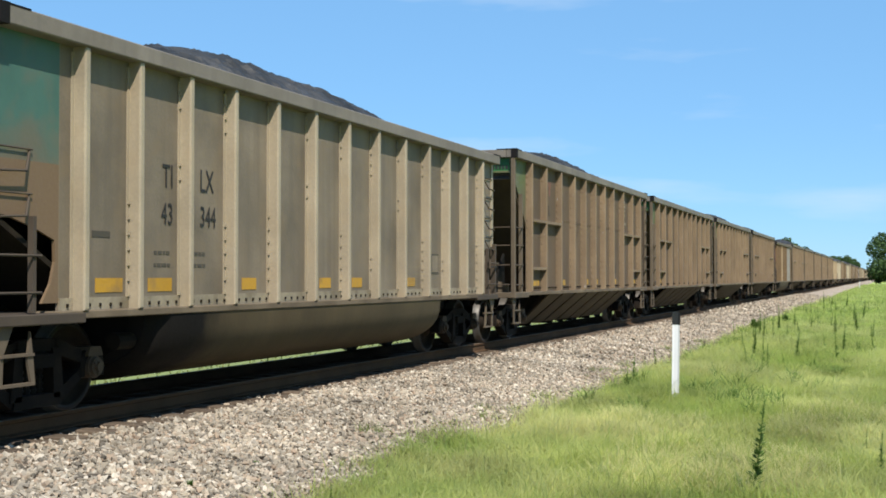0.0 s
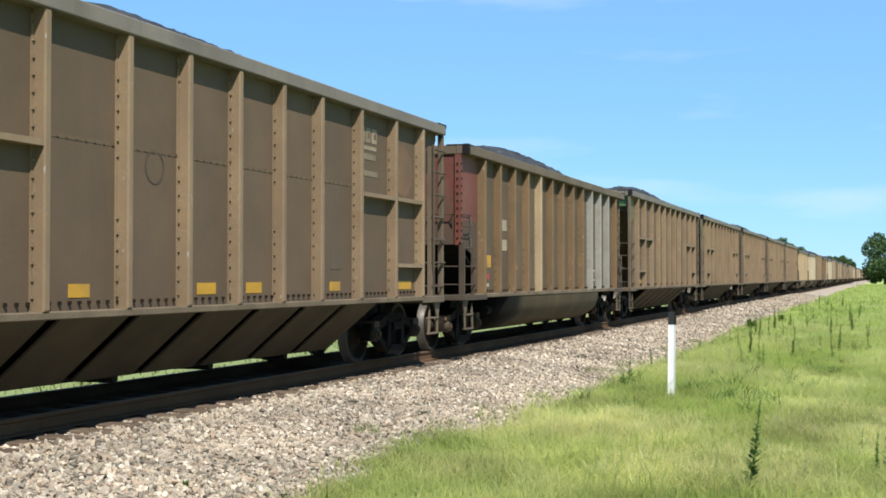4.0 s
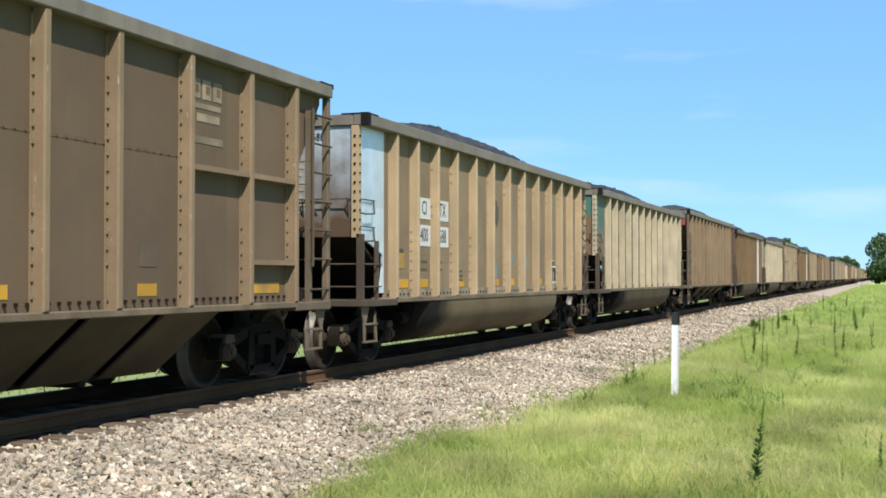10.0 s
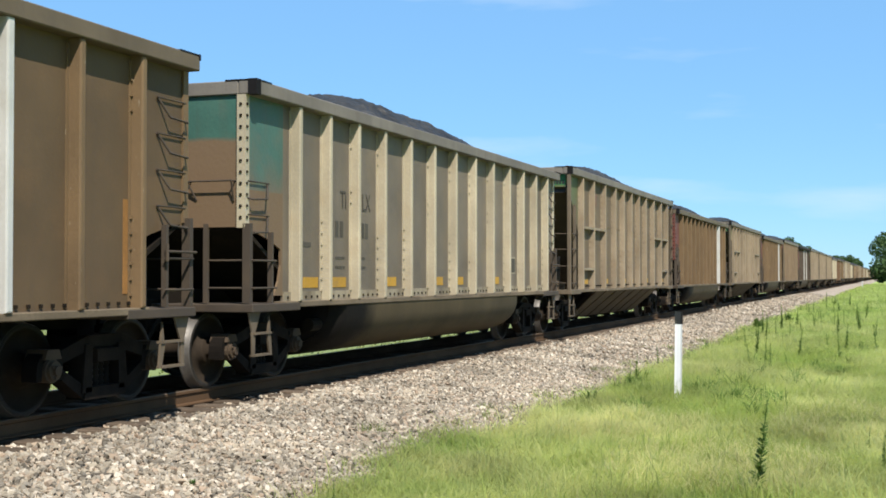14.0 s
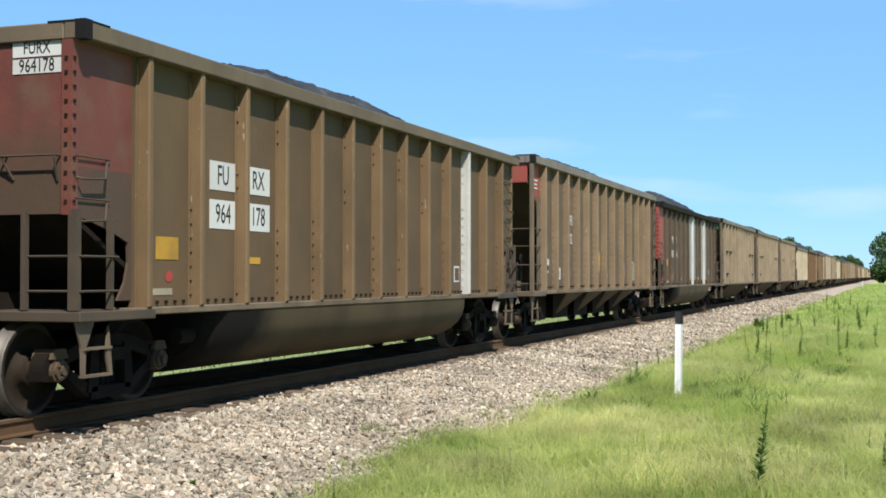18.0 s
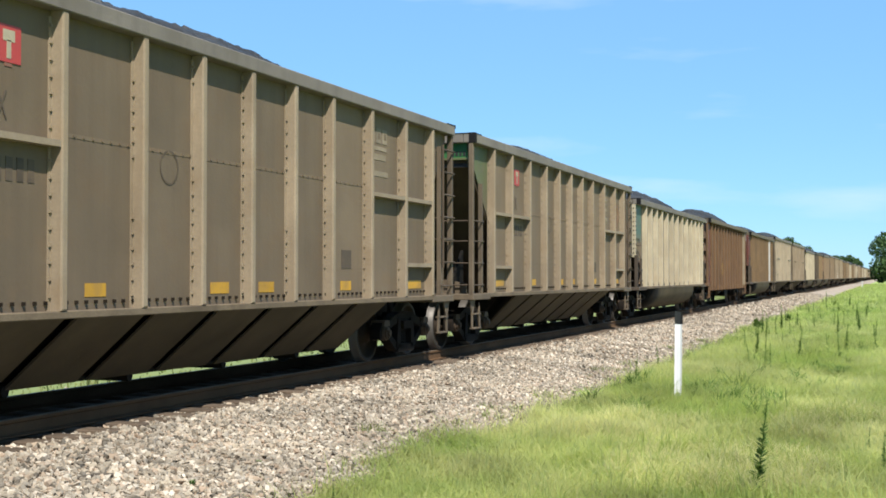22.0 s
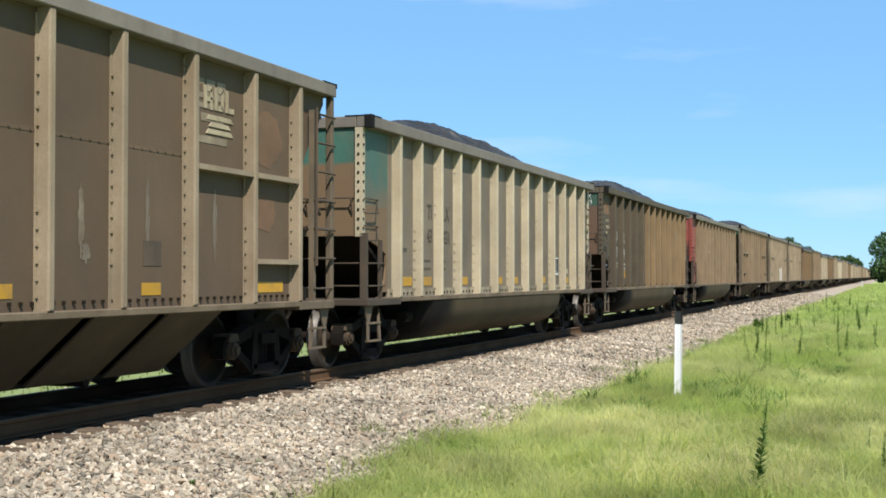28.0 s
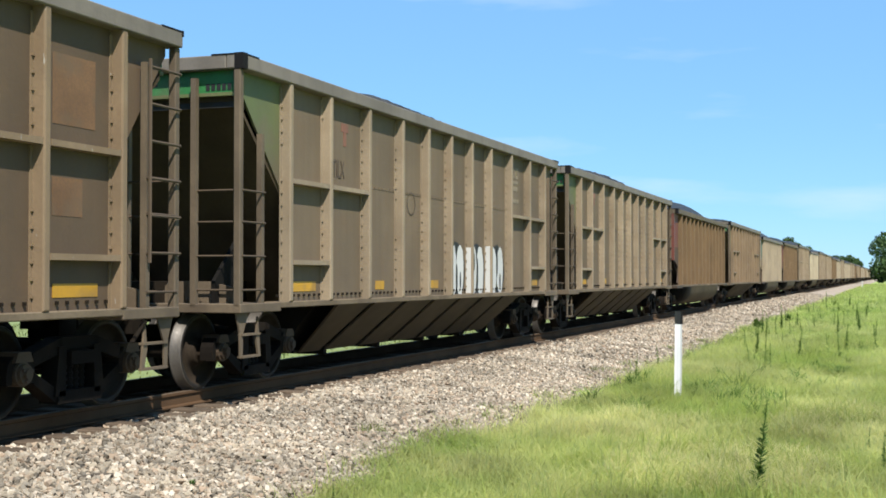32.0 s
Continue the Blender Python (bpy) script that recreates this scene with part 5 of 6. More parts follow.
        rows = [ring_at(bm, y, 1.36 if sy < 0 else 1.45, 0.35 if sy < 0 else 0.28), ring_at(bm, y + sy * 0.05, 1.2, 0.42), ring_at(bm, y + sy * 0.08, 0.8, 0.64)]
        for r, s in zip(rows, rows[1:]):
            for c in range(cols):
                bm.faces.new((r[c], r[c + 1], s[c + 1], s[c]))
        bm.faces.new(rows[-1])
        part("tub_head", bm, M["black"], root, "black dished tub end")
    if sheet is M["gondola_sheet"] and full:
        solid("base_strip", M["base_strip"], root, (LINE, LINE + 0.016, -e, e, 1.045, 1.165))
    if full:
        bm = bmesh.new()
        tube(bm, (1.2, -5.05, 0.70), (1.2, -4.75, 0.70), 0.09, 10)
        part("brake_valve", bm, M["under"], root)
    rails_and_steps(root, hl, (1.22, 1.55), M["rail_grey"], 0.62, 1.9, side_run=0.58, full=full)
    couplers(root, hl)
    bogies(root, full)
    return root


def flat_gondola(name, full=True):
    """Flat-bottomed rust-brown gondola with louvred ends; the posts run past the floor."""
    root = new(name)
    hl, top = 7.35, 3.80
    sheet, post = M["deep_brown_sheet"], M["deep_brown_post"]
    ys = [-7.35 + 1.05 + 1.05 * k for k in range(13)]
    frame_parts(root, hl, top, sheet, post, M["brown_chord"], ys, sill_z=None, post_foot=0.78, full=full, paint={12: "hopper_post"})
    for y in ys:
        solid("post_foot", post, root, (LINE - 0.02, LINE + 0.108, y - 0.075, y + 0.075, 0.74, 0.95), bevel=0.02)
    for sx in (-1, 1):
        a, b = sorted((sx * (LINE - 0.03), sx * LINE))
        solid("side_sheet", sheet, root, (a, b, -hl + 1.05, hl - 1.05, 0.98, top - 0.12))
        for sy in (-1, 1):
            c, d = sorted((sy * hl, sy * (hl - 1.05)))
            solid("end_panel", M["red"] if sy < 0 else sheet, root, (a, b, c, d, 1.05, top - 0.12), label="rust-red painted end bay" if sy < 0 else "")
            solid("ladder_rail", post, root, (min(sx * 1.5, sx * 1.56), max(sx * 1.5, sx * 1.56), min(sy * (hl - 0.58), sy * (hl - 0.62)), max(sy * (hl - 0.58), sy * (hl - 0.62)), 1.1, 2.2 if sy < 0 else 3.6))
            for z in (1.4, 1.8, 2.15) if sy < 0 else (1.3, 1.66, 2.02, 2.38, 2.74, 3.10, 3.44):
                bm = bmesh.new()
                tube(bm, (sx * 1.54, sy * (hl - 0.1), z), (sx * 1.54, sy * (hl - 0.6), z), 0.014)
                part("rung", bm, post, root)
            solid("corner_post", post, root, (min(sx * 1.42, sx * 1.50), max(sx * 1.42, sx * 1.50), min(sy * (hl + 0.01), sy * (hl - 0.08)), max(sy * (hl + 0.01), sy * (hl - 0.08)), 1.0, top - 0.17))
    for sy in (-1, 1):
        c, d = sorted((sy * (hl - 0.14), sy * (hl - 0.10)))
        solid("end_sheet", sheet, root, (-1.42, 1.42, c, d, 1.0, top - 0.15))
        for k in range(4):
            z = 2.95 - k * 0.52
            bm = bmesh.new()
            prism(bm, [(sy * (hl - 0.10), z + 0.34), (sy * (hl - 0.08), z + 0.34), (sy * (hl + 0.06), z), (sy * (hl - 0.10), z)], "x", -1.40, 1.40)
            part("end_rib", bm, sheet, root)
        solid("name_board", M["yellow"], root, (-1.3, 1.3, min(sy * (hl - 0.09), sy * (hl - 0.03)), max(sy * (hl - 0.09), sy * (hl - 0.03)), 3.27, 3.53), label="yellow name board")
        solid("end_platform", post, root, (-1.52, 1.52, min(sy * (hl + 0.02), sy * (hl - 0.3)), max(sy * (hl + 0.02), sy * (hl - 0.3)), 0.95, 1.07), bevel=0.01)
        for sx in (-1, 1):
            bm = bmesh.new()
            for dy in (0.12, 0.50):
                tube(bm, (sx * 1.5, sy * (hl - dy), 0.95), (sx * 1.48, sy * (hl - dy), 0.45), 0.022)
            box(bm, min(sx * 1.44, sx * 1.52), max(sx * 1.44, sx * 1.52), min(sy * (hl - 0.12), sy * (hl - 0.50)), max(sy * (hl - 0.12), sy * (hl - 0.50)), 0.46, 0.49)
            part("step", bm, post, root)
    solid("floor", M["under"], root, (-1.42, 1.42, -hl + 0.1, hl - 0.1, 0.92, 0.99))
    solid("centre_sill", M["under"], root, (-0.3, 0.3, -hl, hl, 0.66, 0.92))
    bm = bmesh.new()
    tube(bm, (0.9, -0.9, 0.72), (0.9, 0.3, 0.72), 0.2, 14)
    part("air_tank", bm, M["under"], root)
    solid("brake_box", M["under"], root, (0.6, 1.1, 1.2, 1.7, 0.58, 0.92))
    bm = bmesh.new()
    tube(bm, (1.15, -5.0, 0.70), (1.15, 4.9, 0.70), 0.022)
    part("brake_pipe", bm, M["truck"], root)
    bm = bmesh.new()
    tube(bm, (0.75, -4.6, 0.56), (0.75, 4.4, 0.62), 0.03)
    part("brake_rod", bm, M["truck"], root)
    for y in (-3.9, -2.6, 2.9, 4.1):
        solid("hanger", M["truck"], root, (1.08, 1.20, y - 0.05, y + 0.05, 0.52, 0.92))
    couplers(root, hl)
    bogies(root, full)
    return root


# ---- the train: which wagon runs where ----
PITCH = 16.0
FIRST = 16.24   # middle of the leading wagon at the start
TRAVEL = [(0, 0), (3, 50.3), (6, 100.6), (9, 151.1), (13, 218.5), (14, 235.45), (17, 285.95), (18, 302.85), (19, 319.8), (20, 336.7), (21, 353.7), (22, 370.9), (23, 386.85), (24, 403.85), (25, 421.1), (28, 471.9),
          (29, 488.95), (30, 506.25), (31, 523.44), (32, 540.50)]
ORDER = "GHHHHWHHHHHCGSFGHFHFSXHHHGNFHHGDRHHHFHGFHGHHFGHGGHHFHHFGHGFHHGHFGHHHGFH"
NEAR = 36


def stand(k):
    """The middle of a wagon at the start; the couplings give a little towards the end."""
    return FIRST + k * PITCH + (0.85 if k >= 34 else 0.62 if k == 33 else {27: 0.45, 31: 0.36, 32: 0.60}.get(k, 0.0))


def wagons():
    kinds = {}
    spec = {
        "H": ("hopper_wagon", "dusty brown steel coal hopper with green ends", lambda n, f: hopper(n, f)),
        "G": ("gondola_wagon", "cream-dusted aluminium coal gondola with teal end bay", lambda n, f: gondola(n, M["gondola_sheet"], M["gondola_post"], M["teal"], full=f, end_dirt="teal_grime")),
        "C": ("gondola_wagon", "tan dusted aluminium coal gondola with bare metal end", lambda n, f: gondola(n, M["gondola_sheet"], M["gondola_post"], M["bare"], full=f, top=3.74, end_low="bare", end_dirt="bare_grime")),
        "F": ("gondola_wagon", "rust-brown coal gondola with oxide-red end", lambda n, f: gondola(n, M["brown_sheet"], M["brown_post"], M["red"], full=f, chord=M["brown_chord"], first=1.18, step=1.04, end_low="red", end_dirt="soot_brown", top=3.76, paint={10: "white"} if f else None)),
        "W": ("gondola_wagon", "rust-brown coal gondola with three whitened posts", lambda n, f: gondola(n, M["brown_sheet"], M["brown_post"], M["red"], full=f, chord=M["brown_chord"], first=1.18, step=1.04, end_low="red", end_dirt="soot_brown", top=3.76, paint={4: "warm_post", 9: "old_white", 10: "old_white", 11: "old_white"})),
        "X": ("gondola_wagon", "dark brown coal gondola with bare patched bays", lambda n, f: gondola(n, M["brown_sheet"], M["dark_post"], M["bright_red"], full=f, first=1.18, step=1.04, end_low="bright_red", end_dirt="soot", top=3.83, paint={6: "white", 9: "white"}, depth=0.08, chord=M["under"])),
        "S": ("hopper_wagon", "dusty brown four-pocket coal hopper with red ends", lambda n, f: hopper(n, f, pockets=True)),
        "N": ("gondola_wagon", "rust-brown flat-bottomed coal gondola with louvred yellow-topped end", lambda n, f: flat_gondola(n, f)),
        "D": ("gondola_wagon", "dark green and brown dusty coal gondola", lambda n, f: gondola(n, M["brown_sheet"], M["brown_post"], M["olive_brown"], full=f, first=1.18, step=1.04, end_low="olive_brown", end_dirt="green_grime", top=3.76, chord=M["olive_brown"],
              paint={q: "olive_brown" for q in range(5)})),
        "R": ("gondola_wagon", "brown dusted coal gondola with bright red end", lambda n, f: gondola(n, M["brown_sheet"], M["brown_post"], M["bright_red"], full=f, first=1.18, step=1.04, end_low="bright_red", end_dirt="soot", top=3.76)),
    }
    tops = {"H": 3.96, "S": 3.94, "G": 3.70, "C": 3.74, "N": 3.80, "X": 3.83}
    loads = {}
    train = []
    for k, kind in enumerate(ORDER):
        full = k < NEAR
        name, label, make = spec[kind]
        here = pose(TRACK_X, stand(k), 0)
        if (kind, full) not in kinds:
            ob = make(name, full)
            tagged(ob, label, "coal wagon", "wagons of the coal train")
            kinds[kind, full] = ob
            ob.matrix_basis = here
        else:
            ob = copy_thing(kinds[kind, full], here)
        top = tops.get(kind, 3.76)
        key = (kind, k % 5, full)
        if key not in loads:
            loads[key] = heap(k % 5 * 7 + ord(kind), 7.4, top, {"G": 0.68, "C": 0.62, "H": 0.54, "S": 0.54, "X": 0.70, "D": 0.60, "N": 0.70}.get(kind, 0.66) + (0.0, 0.06, -0.05, 0.04, -0.02)[k % 5], *((36, 220) if full else (10, 40)))
        coal = new("coal_load", loads[key])
        coal.matrix_basis = here
        tagged(coal, "heaped black coal filling an open wagon", "coal", "coal loads")
        train.append((k, ob, coal))
    return train


# wagons of one kind differ in how dusty, rusty or bleached they are
def tone(ob, swap):
    for q in ob.children_recursive:
        if q.type == "MESH" and q.material_slots and q.material_slots[0].material in swap:
            was = q.material_slots[0].material
            q.material_slots[0].link = "OBJECT"
            q.material_slots[0].material = swap[was]


def weathering(train):
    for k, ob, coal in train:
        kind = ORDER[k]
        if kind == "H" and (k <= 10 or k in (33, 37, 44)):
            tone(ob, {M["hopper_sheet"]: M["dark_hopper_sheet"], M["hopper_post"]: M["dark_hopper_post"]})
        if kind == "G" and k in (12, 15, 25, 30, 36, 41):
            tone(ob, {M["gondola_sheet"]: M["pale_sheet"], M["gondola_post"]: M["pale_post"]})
        if kind == "C":
            tone(ob, {M["gondola_sheet"]: M["warm_sheet"], M["gondola_post"]: M["warm_post"], M["tub"]: M["warm_tub"]})
        if kind == "S":
            tone(ob, {M["hopper_sheet"]: M["tan_sheet"], M["hopper_post"]: M["dark_hopper_post"]})
        if kind == "W":
            tone(ob, {M["brown_sheet"]: M["tan_sheet"]})
        if kind == "D":
            tone(ob, {M["brown_sheet"]: M["worn_brown_sheet"], M["brown_post"]: M["worn_brown_post"]})
        if kind == "R":
            tone(ob, {M["brown_sheet"]: M["tan_sheet"], M["brown_post"]: M["dark_hopper_post"]})
        if kind == "H" and k == 29:
            tone(ob, {M["hopper_sheet"]: M["dark_hopper_sheet"]})
        if kind == "H" and k == 28:
            tone(ob, {M["hopper_post"]: M["gondola_post"], M["hopper_sheet"]: M["gondola_sheet"]})


# ---- markings of single wagons ----
def split(ob, ys, p, left, right, z, size, material, off=0.34, plate_material=None, high=None, wide=0.5, ahead=0.0, squeeze=0.62):
    """Lettering that straddles a side post."""
    for body, y in ((left, ys[p] - off + ahead), (right, ys[p] + off + ahead)):
        if plate_material:
            plate(ob, y, z, wide, high or size * 1.5, plate_material)
        letters(ob, body, y, z, size, material, squeeze)


def smear(ob, y, z, w, h, material, seed, lift=0.006, rag=1.0):
    """A ragged painted patch."""
    rng = random.Random(seed)
    bm = bmesh.new()
    n = 22
    ring = []
    for q in range(n):
        r = 1 + rng.uniform(-0.22, 0.16) * rag
        ring.append(bm.verts.new((LINE + lift, y + w / 2 * r * math.cos(q * math.tau / n), z + h / 2 * r * math.sin(q * math.tau / n))))
    bm.faces.new(ring)
    part("paint_patch", bm, M[material], ob)


def stroke(ob, pts, width, material, lift=0.012, name="paint_stroke"):
    """A painted line through the given points (y, z) on the side sheet."""
    bm = bmesh.new()
    for (y0, z0), (y1, z1) in zip(pts, pts[1:]):
        d = Vector((y1 - y0, z1 - z0)).normalized() * width / 2
        v = [bm.verts.new((LINE + lift, y, z)) for y, z in ((y0 - d.y - d.x * 0.5, z0 + d.x - d.y * 0.5), (y0 + d.y - d.x * 0.5, z0 - d.x - d.y * 0.5), (y1 + d.y + d.x * 0.5, z1 - d.x + d.y * 0.5), (y1 - d.y + d.x * 0.5, z1 + d.x + d.y * 0.5))]
        bm.faces.new(v)
        lift += 0.0004
    tagged(part(name, bm, M[material], ob), kind="stuff")


GY = BAYS
FY = [-7.35 + 1.18 + 1.04 * k for k in range(13)]
SY = [-7.40 + 1.05 + 1.045 * k for k in range(8)] + [2.20, 3.36, 4.52, 5.42, 6.32]
HY = HOPPER_BAYS


def mark(k, kind, ob):
    hl = 7.35
    if kind in "GC":
        for bay in (0, 1, 3, 5, 6, 8):
            plate(ob, GY[bay] + 0.56, 1.28 if kind == "G" else 1.26, 0.46 if bay < 2 else 0.36, 0.14, "yellow", "reflector")
        plate(ob, GY[9] + 0.60, 1.58, 0.36, 0.34, "label_cream" if k > 0 else "label_grey")
        plate(ob, GY[9] + 0.60, 1.58, 0.30, 0.28, "label_grey" if k > 0 else "gondola_sheet", lift=0.010)
        plate(ob, GY[0] + 0.42, 1.78, 0.30, 0.06, "label_grey")
        bars(ob, GY[2] - 0.36, 1.60, 0.36, 2, "label_grey", 0.13)
        bars(ob, GY[2] + 0.38, 1.60, 0.36, 2, "label_grey", 0.13)
    if k == 30:
        plate(ob, GY[9] + 0.60, 1.585, 0.42, 0.40, "label_white", lift=0.012)
        plate(ob, GY[9] + 0.60, 1.60, 0.37, 0.32, "label_black", lift=0.015)
        plate(ob, GY[9] + 0.60, 1.60, 0.015, 0.32, "label_white", lift=0.018)
        bars(ob, GY[9] + 0.50, 1.68, 0.12, 3, "label_cream", 0.05, 0.012, 0.018)
        for bay, wide, dy in ((10, 0.46, 0.56), (11, 0.40, 0.44)):
            plate(ob, GY[bay] + dy, 1.27, wide, 0.14, "yellow", "reflector")
            plate(ob, GY[bay] + dy + 0.06, 1.48 if bay == 10 else 1.40, 0.24, 0.11 if bay == 10 else 0.05, "label_cream" if bay == 10 else "label_black")
        bars(ob, GY[8] + 0.46, 1.86, 0.30, 3, "pale_print", 0.13)
    if kind == "G":
        number = {0: ("43", "344"), 12: ("43", "270"), 30: ("43", "331")}.get(k)
        split(ob, GY, 2, "TI", "LX", 2.42, 0.26, "label_grey" if k else "label_black", 0.41, ahead=0.13, squeeze=0.72)
        if number:
            split(ob, GY, 2, *number, 2.02, 0.24, "label_grey" if k else "label_black", 0.43, ahead=0.14, squeeze=0.72)
        else:
            for d in (-0.5, -0.34, 0.28, 0.42, 0.56):
                plate(ob, GY[2] + d, 2.02, 0.10, 0.22, "label_grey", "number_bar")
        if k == 12:
            for q in (9, 10, 11):
                smear(ob, GY[q] + 0.40, 1.50 + 0.05 * (q % 2), 0.40, 0.20, "label_blue", 200 + q, 0.006, 1.4)
                smear(ob, GY[q] + 0.62, 1.44, 0.40, 0.24, "label_blue", 220 + q, 0.0075, 1.4)
            for q in (3, 5, 6, 8):
                y = GY[q] + 0.5
                stroke(ob, [(y + 0.22 * math.cos(a * 0.5 + q), 1.62 + 0.3 * math.sin(a * 0.5 + q)) for a in range(11)], 0.03, "label_blue")
                stroke(ob, [(y - 0.1, 1.2), (y - 0.05, 1.55), (y + 0.12, 1.9)], 0.03, "label_blue")
    if kind == "C":
        split(ob, GY, 2, "CI", "TX", 2.50, 0.24, "label_black", 0.46, "label_white", 0.35, 0.62, ahead=0.08, squeeze=0.75)
        split(ob, GY, 2, "400", "688", 2.05, 0.24, "label_black", 0.46, "label_white", 0.35, 0.62, ahead=0.08, squeeze=0.75)
        plate(ob, GY[0] + 0.35, 1.62, 0.5, 0.24, "yellow", "reflector")
        bars(ob, GY[3] + 0.5, 1.45, 0.35, 3, "label_grey", 0.08)
        for bay, z, h in ((5, 1.45, 0.5), (6, 1.75, 0.45), (7, 1.7, 0.6)):
            smear(ob, GY[bay] + 0.5, z, 0.26, h * 0.6, "label_blue", bay, rag=1.5)
        letters(ob, "CITX 400688", 0.55, 3.42, 0.11, "label_black", 0.85, end=-hl + 0.03)
        for row in range(9):
            bm = bmesh.new()
            for c in range(6):
                box(bm, -0.55 + c * 0.2, -0.55 + c * 0.2 + 0.10 + 0.06 * ((row * 5 + c * 3) % 3) / 2, -hl + 0.03, -hl + 0.038, 3.18 - row * 0.11, 3.22 - row * 0.11)
            tagged(part("small_print", bm, M["label_cream"], ob), kind="stuff")
        smear(ob, GY[5] + 0.5, 2.6, 0.5, 0.5, "label_grey", 91)
        for q in range(4):
            stroke(ob, [(GY[11] + 0.3, 1.35 + q * 0.16), (GY[11] + 0.6, 1.45 + q * 0.16)], 0.06, "label_white")
        plate(ob, GY[9] + 0.62, 1.42, 0.50, 0.38, "label_white", lift=0.012)
        plate(ob, GY[9] + 0.62, 1.42, 0.44, 0.32, "label_black", lift=0.015)
        plate(ob, GY[9] + 0.62, 1.34, 0.02, 0.3, "label_white", lift=0.018)
    if kind == "S":
        number = ("932", "280") if k == 13 else ("932", "252")
        split(ob, SY, 3, "FU", "RX", 2.68, 0.26, "label_white")
        split(ob, SY, 3, *number, 2.24, 0.25, "label_white", 0.38)
        plate(ob, SY[0] + 0.56, 1.85 if k == 13 else 1.62, 0.26, 0.25, "label_white")
        plate(ob, SY[0] + 0.56, 1.52, 0.22, 0.18, "label_cream")
        plate(ob, SY[1] + 0.55, 1.42, 0.3, 0.27, "label_white")
        bars(ob, SY[1] + 0.55, 1.48, 0.2, 3, "label_black", 0.07, 0.02)
        plate(ob, SY[6] + 0.55, 1.40, 0.24, 0.14, "label_white")
        plate(ob, SY[8] + 0.55, 1.50, 0.34, 0.34, "label_white")
        plate(ob, SY[8] + 0.55, 1.50, 0.27, 0.27, "label_black", lift=0.010)
        plate(ob, SY[8] + 0.55, 1.54, 0.16, 0.14, "label_white", lift=0.013)
        plate(ob, 3.99, 1.52, 0.66, 0.54, "label_white")
        plate(ob, 3.99, 1.52, 0.62, 0.50, "label_blue", lift=0.009)
        bars(ob, 3.99, 1.70, 0.52, 5, "label_cream", 0.09, 0.025, 0.013)
        plate(ob, 4.40, 1.50, 0.07, 0.52, "yellow", "reflector")
        plate(ob, 5.78, 1.52, 0.18, 0.16, "label_cream")
        plate(ob, 5.72, 1.30, 0.16, 0.14, "label_red")
        plate(ob, 5.90, 1.30, 0.14, 0.14, "label_cream")
        bars(ob, -6.75, 3.42, 0.3, 3, "label_white", 0.085)
        smear(ob, SY[5] + 0.7, 1.75, 0.16, 0.6, "yellow", 7)
        solid("label_plate", M["black"], ob, (-0.3, 0.905, -7.358, -7.352, 3.405, 3.765))
        letters(ob, "FURX", 0.60, 3.66, 0.12, "label_white", 0.8, end=-7.360)
        letters(ob, "".join(number), 0.60, 3.49, 0.13, "label_white", 0.8, end=-7.360)
        if k == 13:
            for q in range(4):
                y = SY[2] + 0.4 + q * 1.5
                stroke(ob, [(y, 1.95), (y + 0.12, 1.7), (y + 0.25, 1.72)], 0.025, "label_cream")
    if kind in "FW":
        plated = {14: ("964", "221"), 19: ("964", "178"), 27: ("964", "243")}
        if k in plated:
            number = plated[k]
            if k == 14:
                for d in (-0.34, 0.50):
                    plate(ob, FY[2] + d + 0.04, 2.33, 0.66, 0.90, "label_cream")
                split(ob, FY, 2, "FU", "RX", 2.53, 0.27, "label_black", 0.42, ahead=0.12, squeeze=0.8)
                split(ob, FY, 2, *number, 2.13, 0.27, "label_black", 0.42, ahead=0.12, squeeze=0.8)
            else:
                split(ob, FY, 2, "FU", "RX", 2.51, 0.23, "label_black", 0.43, "label_white", 0.33, 0.60, ahead=0.07, squeeze=0.75)
                split(ob, FY, 2, *number, 2.07, 0.23, "label_black", 0.43, "label_white", 0.33, 0.60, ahead=0.07, squeeze=0.75)
            if k != 14:
                for z in (3.52, 3.36):
                    solid("label_plate", M["label_white"], ob, (0.78, 1.33, -hl + 0.032, -hl + 0.04, z - 0.07, z + 0.07))
            ink = "label_white" if k == 14 else "label_black"
            letters(ob, "FURX", 1.055, 3.53, 0.12, ink, 0.75, end=-hl + 0.03)
            letters(ob, "".join(number), 1.055, 3.36, 0.13, ink, 0.75, end=-hl + 0.03)
        else:
            for d in (-0.36, 0.36):
                plate(ob, GY[2] + d, 2.4, 0.42, 0.22, "label_cream")
                plate(ob, GY[2] + d, 2.0, 0.42, 0.22, "label_cream")
        plate(ob, GY[0] + 0.42, 1.66, 0.44, 0.24, "yellow", "reflector")
        plate(ob, GY[2] + 0.44, 1.55, 0.36, 0.08, "yellow", "reflector")
        plate(ob, GY[0] + 0.30, 1.20, 0.44, 0.07, "label_cream")
        smear(ob, GY[0] + 0.45, 1.36, 0.16, 0.13, "label_red", k)
        plate(ob, GY[9] + 0.45, 1.40, 0.28, 0.28, "label_white")
        plate(ob, GY[9] + 0.45, 1.40, 0.22, 0.22, "brown_sheet", lift=0.010)
        if k == 27:
            smear(ob, GY[4] + 0.45, 1.75, 0.5, 0.52, "emblem_red", 3)
            for bay in (3, 6, 8):
                smear(ob, GY[bay] + 0.5, 1.35, 0.5, 0.4, "faded_emblem", bay + 20)
        if k == 14:
            stroke(ob, [(GY[2] - 0.3, 1.35), (GY[2] - 0.18, 1.75), (GY[2] - 0.05, 1.35)], 0.03, "label_cream")
